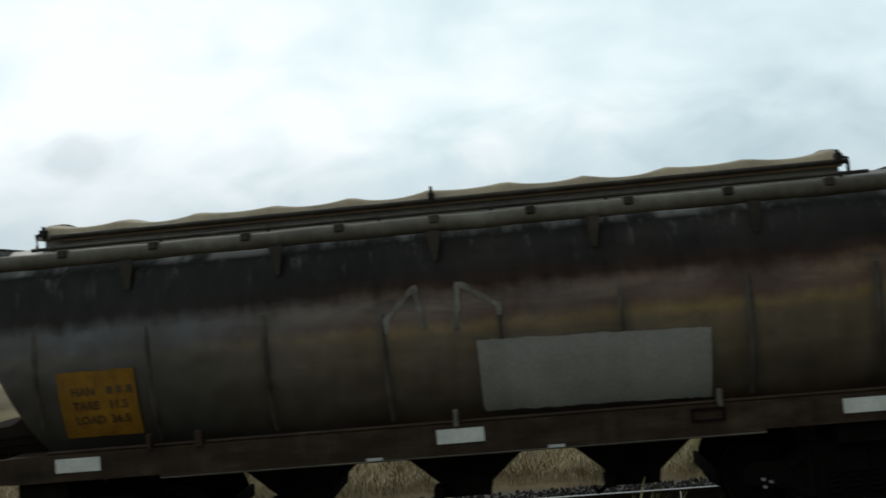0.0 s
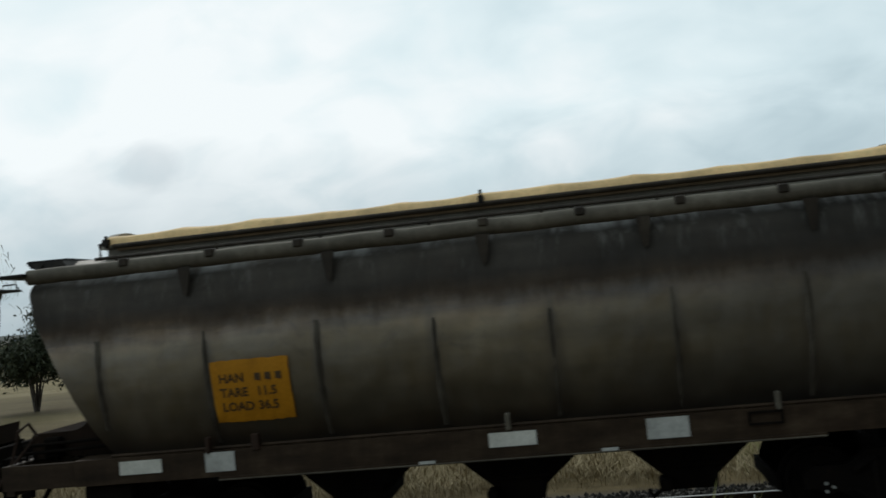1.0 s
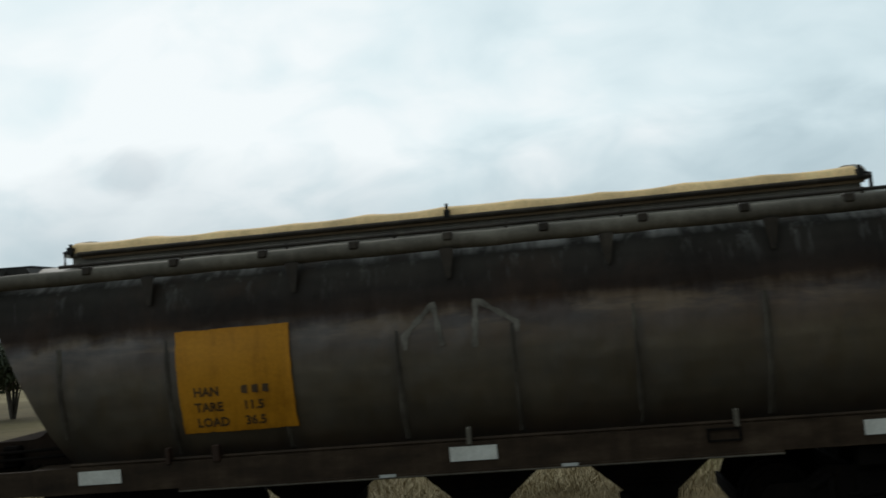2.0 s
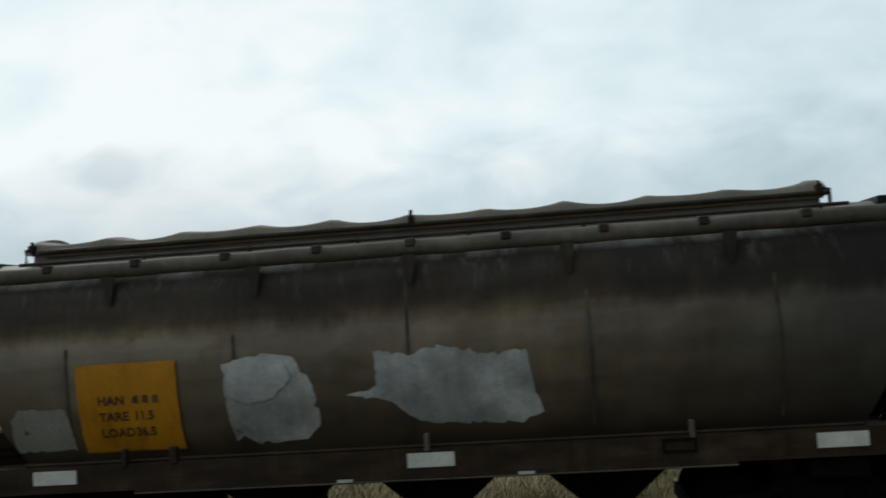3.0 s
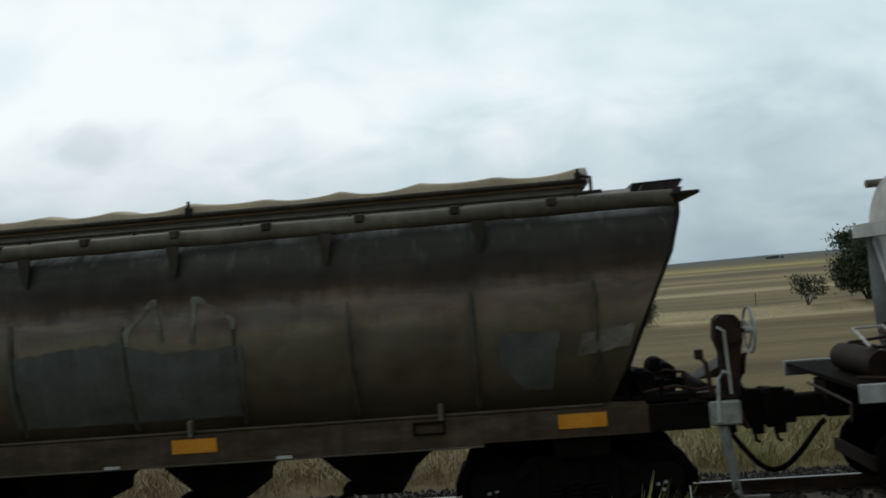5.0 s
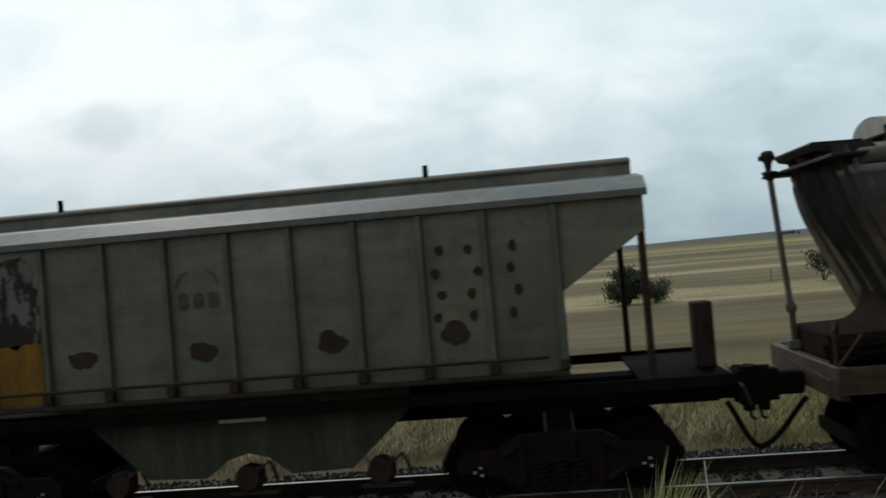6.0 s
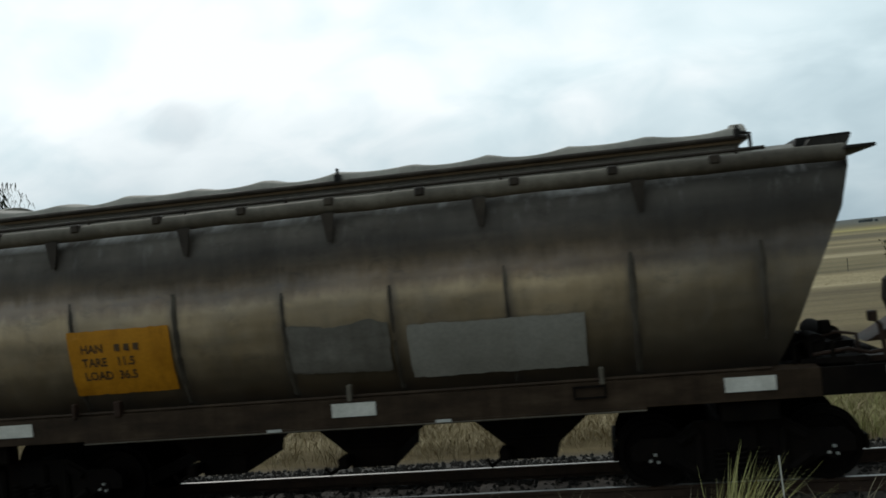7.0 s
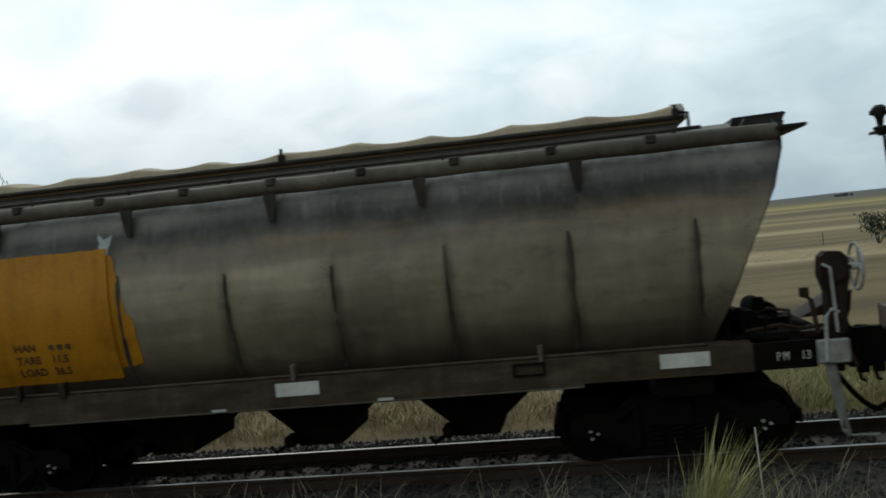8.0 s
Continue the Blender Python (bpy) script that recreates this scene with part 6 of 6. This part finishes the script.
# ---- ground, track and plants ----
def soil():
    """Stubble and pasture in long strips; gravel by the track."""
    m = bpy.data.materials.new("stubble_field")
    m.use_nodes = True
    w = Net(m.node_tree)
    at = w.n("ShaderNodeTexCoord").outputs["Object"]
    y = w.n("ShaderNodeSeparateXYZ", {0: at}).outputs[1]
    warp = w.noise(w.stretch(at, 0.02, 0.05, 1), 1.0, 3.0)
    yy = w.math("ADD", y, w.math("MULTIPLY", w.math("SUBTRACT", warp, 0.5), 5.0))
    depth = w.math("LOGARITHM", w.math("MAXIMUM", yy, 1.0), 10.0)
    # strips by distance; the last tone has bluish haze painted in
    base = w.ramp(w.smooth(depth, 1.0, 3.4), [
        (0.00, (0.16, 0.125, 0.065)), (0.10, (0.20, 0.165, 0.09)), (0.20, (0.165, 0.138, 0.08)), (0.262, (0.155, 0.13, 0.078)), (0.272, (0.44, 0.385, 0.25)),
        (0.290, (0.36, 0.31, 0.19)), (0.302, (0.17, 0.148, 0.083)), (0.36, (0.20, 0.17, 0.098)), (0.375, (0.40, 0.35, 0.225)), (0.395, (0.17, 0.145, 0.083)),
        (0.42, (0.18, 0.155, 0.09)), (0.43, (0.37, 0.315, 0.19)), (0.445, (0.17, 0.145, 0.083)), (0.47, (0.31, 0.262, 0.15)), (0.49, (0.16, 0.14, 0.085)), (0.53, (0.145, 0.128, 0.082)), (0.545, (0.34, 0.29, 0.16)), (0.57, (0.18, 0.16, 0.09)), (0.60, (0.36, 0.32, 0.13)), (0.68, (0.20, 0.178, 0.105)), (0.76, (0.135, 0.13, 0.095)), (1.0, (0.11, 0.125, 0.125))])
    base = w.mix(1.0, base, (1.06, 0.985, 0.90), "MULTIPLY")
    rows = w.noise(w.stretch(at, 0.02, 0.22, 1), 1.0, 6.0, 0.72, 0.3)
    col = w.mix(0.9, base, w.ramp(rows, [(0.34, 0.52), (0.5, 0.86), (0.64, 1.15)]), "MULTIPLY")
    mott = w.noise(w.stretch(at, 0.25, 0.6, 1), 1.0, 6.0, 0.7)
    col = w.mix(0.5, col, w.ramp(mott, [(0.3, 0.6), (0.65, 1.0)]), "MULTIPLY")
    fine = w.noise(at, 5.0, 4.0, 0.7)
    col = w.mix(0.5, col, w.ramp(fine, [(0.3, 0.5), (0.7, 1.0)]), "MULTIPLY")
    stones = w.ramp(w.noise(at, 14.0, 3.0, 0.7), [(0.3, (0.020, 0.018, 0.016)), (0.7, (0.095, 0.087, 0.077))])
    by = w.math("MULTIPLY", w.smooth(y, 7.0, 7.5), w.smooth(y, 13.2, 12.6))
    col = w.mix(by, col, stones)
    b = w.n("ShaderNodeBump", {"Height": w.math("ADD", fine, w.math("MULTIPLY", mott, 0.5)), "Strength": 0.5, "Distance": 0.08}).outputs[0]
    s = w.n("ShaderNodeBsdfPrincipled", {"Base Color": col, "Roughness": 0.92, "Normal": b, "Specular IOR Level": 0.1})
    w.n("ShaderNodeOutputMaterial", {"Surface": s.outputs[0]})
    return m


SOIL = soil()
PROFILE = [(-400, 0.6), (-6, 0.92), (3.5, 0.90), (6.2, -0.05), (7.4, -0.42), (8.3, -0.30), (8.75, -0.16), (11.3, -0.16), (11.8, -0.30), (13.0, -0.45), (18, -0.40), (46.5, -0.35), (47.5, -0.05), (52, -0.05), (60, -0.2), (300, 0.3), (900, 1.2), (1600, 3.0), (2600, 7.0), (4400, 8.0)]


def ground_z(x, y):
    z = steps(PROFILE, y)
    far = max(0.0, min(1.0, (y - 700) / 1800))
    z += far * (14.0 * max(0.0, noise.noise(Vector((x * 0.0011 + 3.1, y * 0.0004, 0)))) + max(0.0, x - 500) * 0.012 + max(0.0, -x - 700) * 0.012)
    if 14 < y < 400:
        z += 0.10 * noise.noise(Vector((x * 0.12, y * 0.12, 2.0)))
    return z


def lay_ground():
    ys = [-400, -60, -6, 0, 3.5, 5, 6.2, 6.8, 7.4, 7.9, 8.3, 8.75, 9.2, 10.8, 11.3, 11.8, 12.4, 13, 14.5, 16, 18, 21, 25, 30, 36, 42, 46.5, 47.5, 50, 52, 60, 75, 95, 130, 180, 260, 380, 560, 800, 1050, 1300, 1600, 2000, 2600, 3400, 4400]
    xs = sorted({s * v for s in (-1, 1) for v in [0, 1, 2, 3, 4, 5, 6, 7, 8, 9, 10, 12, 14, 17, 20, 24, 29, 35, 42, 50, 60, 75, 95, 130, 180, 260, 360, 480, 620, 780, 960, 1180, 1450, 1800, 2300, 3000, 4000]})
    bm = bmesh.new()
    g = [[bm.verts.new((x, y, ground_z(x, y))) for x in xs] for y in ys]
    for a, b in zip(g, g[1:]):
        for k in range(len(xs) - 1):
            bm.faces.new((a[k], a[k + 1], b[k + 1], b[k]))
    tagged(part("ground", bm, SOIL, smooth=70), "dry striped stubble fields with gravel beside the track", "ground", kind="structure")


lay_ground()


def rails():
    head = [(-0.035, 0.0), (0.035, 0.0), (0.035, -0.03), (0.008, -0.042), (0.008, -0.115), (0.06, -0.128), (0.06, -0.14), (-0.06, -0.14), (-0.06, -0.128), (-0.008, -0.115), (-0.008, -0.042), (-0.035, -0.03)]
    for s in (-1, 1):
        bm = bmesh.new()
        y = TRACK_Y + s * 0.568
        slab(bm, [(y + a, b) for a, b in head], "x", -220, 220)
        r = tagged(part("rail", bm, RAILSIDE), "rusty steel rail with a worn bright head", "rail", "track rails", "structure")
        bm = bmesh.new()
        box(bm, -220, 220, y - 0.026, y + 0.026, -0.002, 0.003)
        part("running_band", bm, STEEL, r, "bright worn running band")


rails()


def sleepers():
    bm = bmesh.new()
    box(bm, -0.11, 0.11, -1.0, 1.0, -0.27, -0.142, 0.012)
    s0 = tagged(part("sleeper", bm, SLEEPER), "weathered timber sleeper in the ballast", "sleeper", "track sleepers")
    for k in range(70):
        m = pose(-24 + k * 0.66, TRACK_Y + 0.02 * math.sin(k * 3.1), 0, 0, 0, 1.2 * math.sin(k * 1.7))
        if k:
            copy_thing(s0, m)
        else:
            s0.matrix_basis = m


sleepers()


def ballast():
    rng = np.random.default_rng(5)
    ico = [(0, 0, 1), (0.9, 0, 0.2), (-0.45, 0.8, 0.15), (-0.5, -0.78, 0.2), (0.3, 0.35, -0.8), (-0.2, -0.3, -0.85)]
    tri = [(0, 1, 2), (0, 2, 3), (0, 3, 1), (1, 4, 2), (2, 4, 5), (2, 5, 3), (3, 5, 1), (1, 5, 4)]
    V, F = [], []
    for k in range(16000):
        x = float(rng.uniform(-13, 9))
        y = float(rng.uniform(7.2, 12.8))
        r = float(rng.uniform(0.016, 0.045))
        z = steps(PROFILE, y) + r * 0.3
        a = float(rng.uniform(0, 6.28))
        c, s = math.cos(a), math.sin(a)
        n = len(V)
        for p in ico:
            q = [p[i] * r * float(rng.uniform(0.7, 1.3)) for i in range(3)]
            V.append((x + c * q[0] - s * q[1], y + s * q[0] + c * q[1], z + q[2] * 0.8))
        F += [tuple(n + i for i in t) for t in tri]
    me = bpy.data.meshes.new("ballast")
    me.from_pydata(V, [], F)
    me.materials.append(STONE)
    tagged(new("ballast", me), "grey crushed stone ballast along the track", "ballast", kind="stuff")


ballast()


def blades(V, F, x, y, z, h, lean, width, rng, seedhead=False, wind=False):
    """One bent blade of grass in three pieces."""
    a = rng.gauss(0.0, 0.8) if wind else rng.uniform(0, math.tau)
    dx, dy = math.cos(a), math.sin(a)
    sx, sy = -dy * width / 2, dx * width / 2
    n = len(V)
    for u in (0.0, 0.4, 0.75, 1.0):
        o = lean * h * u ** 1.8
        k = 1.0 - 0.85 * u
        if seedhead and u == 0.75:
            k = 1.5
        zz = z + h * u * (1 - 0.25 * lean * u)
        V.append((x + dx * o - sx * k, y + dy * o - sy * k, zz))
        V.append((x + dx * o + sx * k, y + dy * o + sy * k, zz))
    for i in range(3):
        b = n + 2 * i
        F.append((b, b + 1, b + 3, b + 2))


def grass(name, spots, material, label, category="grass", kind="stuff", wind=False):
    V, F = [], []
    rng = random.Random(len(spots) + 17)
    for x, y, n, spread, h, lean, wd, sh in spots:
        for _ in range(n):
            px, py = x + rng.gauss(0, spread), y + rng.gauss(0, spread)
            blades(V, F, px, py, ground_z(px, py) - 0.02, h * rng.uniform(0.55, 1.15), lean * rng.uniform(0.2, 1.3), wd * rng.uniform(0.7, 1.3), rng, sh, wind)
    me = bpy.data.meshes.new(name)
    me.from_pydata(V, [], F)
    me.materials.append(material)
    return tagged(new(name, me), label, category, kind=kind)


PALEST = surface("bleached_stalks", [(0.3, (0.13, 0.105, 0.065)), (0.55, (0.26, 0.22, 0.145)), (0.8, (0.44, 0.385, 0.28))], 3.0, 0.8, grain=9, streak=0.0)
rg = random.Random(11)
grass("dry_grass", [(rg.uniform(-22, 16), rg.uniform(13.2, 18.5), 58, 0.30, rg.uniform(0.16, 0.46), 0.95, 0.008, True) for _ in range(900)], STRAW, "tall dry yellow grass beyond the track")
grass("far_grass", [(rg.uniform(-45, 35), rg.uniform(45, 51), 14, 0.5, rg.uniform(0.05, 0.12), 0.9, 0.03, False) for _ in range(500)], STRAW, "pale dry grass along a low bank")
grass("green_grass", [(rg.uniform(2.4, 14), rg.uniform(13, 18), 60, 0.35, rg.uniform(0.22, 0.52), 0.9, 0.009, False) for _ in range(330)], GREENG, "patches of green grass beyond the track")
grass("verge_grass", [(rg.uniform(-9, 6), rg.uniform(7.3, 8.25), 9, 0.10, rg.uniform(0.30, 0.80), 0.9, 0.0045, True) for _ in range(240)], PALEST, "sparse dry stalks on the near verge")


def tuft():
    """The green tussock with straw stalks close to the camera."""
    clump = grass("grass_tuft", [(0.58, 5.75, 700, 0.06, 0.82, 0.32, 0.004, False), (0.64, 5.8, 170, 0.06, 1.08, 0.42, 0.0035, True), (0.52, 5.7, 320, 0.08, 0.58, 0.5, 0.0045, False)], GREENG, "green grass tussock with straw stalks on the verge", "grass tuft", "", True)
    # the wind has laid it over a little
    clump.matrix_basis = pose(0.46, 5.75, 0.1, 0, 8, 0) @ pose(-0.56, -5.75, -0.1)
    bm = bmesh.new()
    rod(bm, [(0.99, 5.8, 0.05), (0.955, 5.8, 1.13)], 0.0055, 6)
    tagged(part("marker_stake", bm, STEPW), "thin pale stake standing in the verge", "stake")


tuft()


def scrub(name, x, y, h, spread, seed, label, trunk=0.35, leaves=900, leaf=0.09, stems=7):
    """A bush or small tree: forked stems and a loose crown of leaf sprays."""
    rng = random.Random(seed)
    e = new(name)
    z0 = ground_z(x, y) - 0.05
    e.location = (x, y, z0)
    bm = bmesh.new()
    tips = []
    for k in range(stems):
        a = k * math.tau / stems + rng.uniform(-0.3, 0.3)
        r = spread * rng.uniform(0.15, 0.75)
        top = h * rng.uniform(0.35, 0.88)
        mid = (r * 0.35 * math.cos(a), r * 0.35 * math.sin(a), h * trunk + 0.1 * h * rng.random())
        tip = (r * math.cos(a), r * math.sin(a), top)
        rod(bm, [(0.04 * math.cos(a), 0.04 * math.sin(a), 0), mid, tip], [0.016 * h, 0.009 * h, 0.003 * h], 6)
        tips += [tip, tuple((m + t) / 2 for m, t in zip(mid, tip))]
    part("trunk", bm, BARK, e)
    V, F = [], []
    for k in range(leaves):
        t = rng.choice(tips)
        q = [t[i] + rng.gauss(0, spread * (0.17 if i < 2 else 0.12)) for i in range(3)]
        if q[2] < h * trunk * 0.5:
            continue
        d = [rng.gauss(0, 1) for _ in range(6)]
        u = Vector(d[:3]).normalized() * leaf * rng.uniform(0.6, 1.6)
        v = Vector(d[3:]).normalized() * leaf * 0.45
        n = len(V)
        c = Vector(q)
        V += [tuple(c - u), tuple(c + v), tuple(c + u), tuple(c - v)]
        F.append((n, n + 1, n + 2, n + 3))
    me = bpy.data.meshes.new("crown")
    me.from_pydata(V, [], F)
    me.materials.append(LEAF)
    o = new("crown", me)
    o.parent = e
    return tagged(e, label, "bush" if h < 2.6 else "tree", "field scrub")


scrub("small_tree", 18.1, 48.5, 3.9, 2.3, 1, "dark green scrubby tree on the field bank", 0.12, 17000, 0.11, 14)
scrub("small_tree", 4.35, 44.9, 2.15, 1.25, 41, "dark round scrub tree beside the field bank", 0.08, 9000, 0.085, 13)
scrub("bush", 5.8, 45.1, 1.25, 1.3, 42, "low twiggy bush spreading beside the scrub tree", 0.1, 3200, 0.055, 11)
scrub("bush", 14.9, 48.2, 2.0, 1.2, 2, "low dark bush beside the scrubby tree", 0.2, 700, 0.10)
scrub("bush", 19.6, 48.9, 2.2, 1.5, 3, "low dark bush beside the scrubby tree", 0.2, 800, 0.10)
scrub("large_tree", -53.5, 85.0, 6.3, 4.0, 4, "large dark tree in the pasture", 0.12, 12000, 0.16, 11)
scrub("large_tree", -214.0, 500.0, 6.0, 4.5, 12, "dark tree standing far out on the plain", 0.1, 700, 0.6, 9)
scrub("small_tree", -27.0, 47.5, 1.9, 0.9, 5, "lone dark tree by the field bank", 0.3, 1100, 0.11)
for k, (xx, hh, wide) in enumerate(((-22.8, 0.5, 0.7), (-21.9, 0.45, 0.5), (-20.8, 0.5, 0.8), (-19.8, 0.95, 0.5), (-17.0, 0.4, 0.6), (-16.3, 0.45, 0.8), (-15.5, 0.5, 0.9), (-12.45, 0.5, 0.55), (-11.6, 0.6, 0.6))):
    scrub("bush", xx, 46.6 + 0.4 * math.sin(k * 1.3), hh * 0.62, wide * 0.55, 20 + k, "low dark bush in dry grass", 0.1, int(420 * wide), 0.05)


scrub("sparse_tree", -22.2, 33.4, 4.4, 2.6, 8, "bare-stemmed dark tree in the pasture", 0.36, 9000, 0.11, 7)


def drooping_tree():
    """The tree whose hanging sprays reach into view over the wagons."""
    e = new("drooping_tree")
    x, y = -14.75, 19.0
    z0 = ground_z(x, y)
    e.location = (x, y, z0)
    rng = random.Random(9)
    bm = bmesh.new()
    rod(bm, [(0, 0, -0.1), (0.1, 0.0, 2.0), (-0.1, 0.1, 4.0), (0.0, 0, 5.6)], [0.2, 0.16, 0.12, 0.05], 9)
    part("trunk", bm, BARK, e)
    V, F = [], []
    for k in range(46):
        a = rng.uniform(0, math.tau)
        r = rng.uniform(0.7, 1.9)
        for s in range(40):
            u = s / 40
            px, py = r * u * math.cos(a), r * u * math.sin(a)
            pz = 5.2 + 0.9 * math.sin(u * 2.2) * (0.6 + 0.4 * r) - 2.2 * u * u + rng.gauss(0, 0.05)
            n = len(V)
            w2 = 0.05
            l2 = 0.22
            d = Vector((rng.gauss(0, 0.5), rng.gauss(0, 0.5), -1)).normalized() * l2
            q = Vector((-math.sin(a), math.cos(a), 0)) * w2
            c = Vector((px + rng.gauss(0, 0.05), py + rng.gauss(0, 0.05), pz))
            V += [tuple(c - q * 0.4), tuple(c + q * 0.4), tuple(c + d + q * 0.1), tuple(c + d - q * 0.1)]
            F.append((n, n + 1, n + 2, n + 3))
    me = bpy.data.meshes.new("crown")
    me.from_pydata(V, [], F)
    me.materials.append(LEAF)
    o = new("crown", me)
    o.parent = e
    tagged(e, "tall tree with drooping sprays of leaves", "tree")


drooping_tree()


def far_things():
    bm = bmesh.new()
    box(bm, -14, 14, -5, 5, 0, 4.5)
    slab(bm, [(-14, 4.5), (14, 4.5), (12, 6.5), (-12, 6.5)], "y", -5.2, 5.2)
    o = tagged(part("farm_shed", bm, FARWALL), "long low farm shed on the skyline", "shed")
    o.location = (-156, 1090, ground_z(-156, 1090) - 0.3)
    V, F = [], []
    rng = random.Random(31)
    for k in range(2000):
        row = rng.choice(((700, -230, 0, 1.5), (1150, 250, 700, 3.0), (1250, -900, -380, 5.0), (800, -60, 120, 1.4), (620, -350, -240, 4.5), (900, -440, -345, 8.0), (900, -440, -345, 8.0)))
        x = rng.uniform(row[1], row[2])
        if noise.noise(Vector((x * 0.02, row[0] * 0.01, 4))) < 0.16:
            continue
        y = row[0] + rng.uniform(-14, 14)
        r = row[3] * rng.uniform(0.3, 0.7)
        c = Vector((x, y, ground_z(x, y) + rng.uniform(0.2, 0.8) * row[3]))
        n = len(V)
        for q in range(5):
            a = q * math.tau / 5
            V.append(tuple(c + Vector((r * 1.4 * math.cos(a) * rng.uniform(0.7, 1.2), rng.uniform(-1, 1), r * math.sin(a) * rng.uniform(0.6, 1.2)))))
        F.append(tuple(n + q for q in range(5)))
    me = bpy.data.meshes.new("far_woods")
    me.from_pydata(V, [], F)
    # bluish haze of the distance is mixed into the scrub colour
    me.materials.append(surface("hazed_scrub", [(0.3, (0.07, 0.085, 0.09)), (0.7, (0.14, 0.155, 0.155))], 0.02, 0.9, grain=0.2, streak=0.0))
    tagged(new("far_woods", me), "distant dark belts of scrub on the plain", "woods", kind="stuff")
    bm0 = bmesh.new()
    rod(bm0, [(0, 0, -0.2), (0, 0, 0.72)], 0.022, 6)
    p0 = tagged(part("fence_post", bm0, BARK), "grey weathered fence post on the bank", "fence post", "field fence")
    for k in range(11):
        m = pose(-42 + 7.9 * k, 52.5, ground_z(-42 + 7.9 * k, 52.5), 2 * math.sin(k * 2.0), 0, 0)
        if k:
            copy_thing(p0, m)
        else:
            p0.matrix_basis = m


far_things()


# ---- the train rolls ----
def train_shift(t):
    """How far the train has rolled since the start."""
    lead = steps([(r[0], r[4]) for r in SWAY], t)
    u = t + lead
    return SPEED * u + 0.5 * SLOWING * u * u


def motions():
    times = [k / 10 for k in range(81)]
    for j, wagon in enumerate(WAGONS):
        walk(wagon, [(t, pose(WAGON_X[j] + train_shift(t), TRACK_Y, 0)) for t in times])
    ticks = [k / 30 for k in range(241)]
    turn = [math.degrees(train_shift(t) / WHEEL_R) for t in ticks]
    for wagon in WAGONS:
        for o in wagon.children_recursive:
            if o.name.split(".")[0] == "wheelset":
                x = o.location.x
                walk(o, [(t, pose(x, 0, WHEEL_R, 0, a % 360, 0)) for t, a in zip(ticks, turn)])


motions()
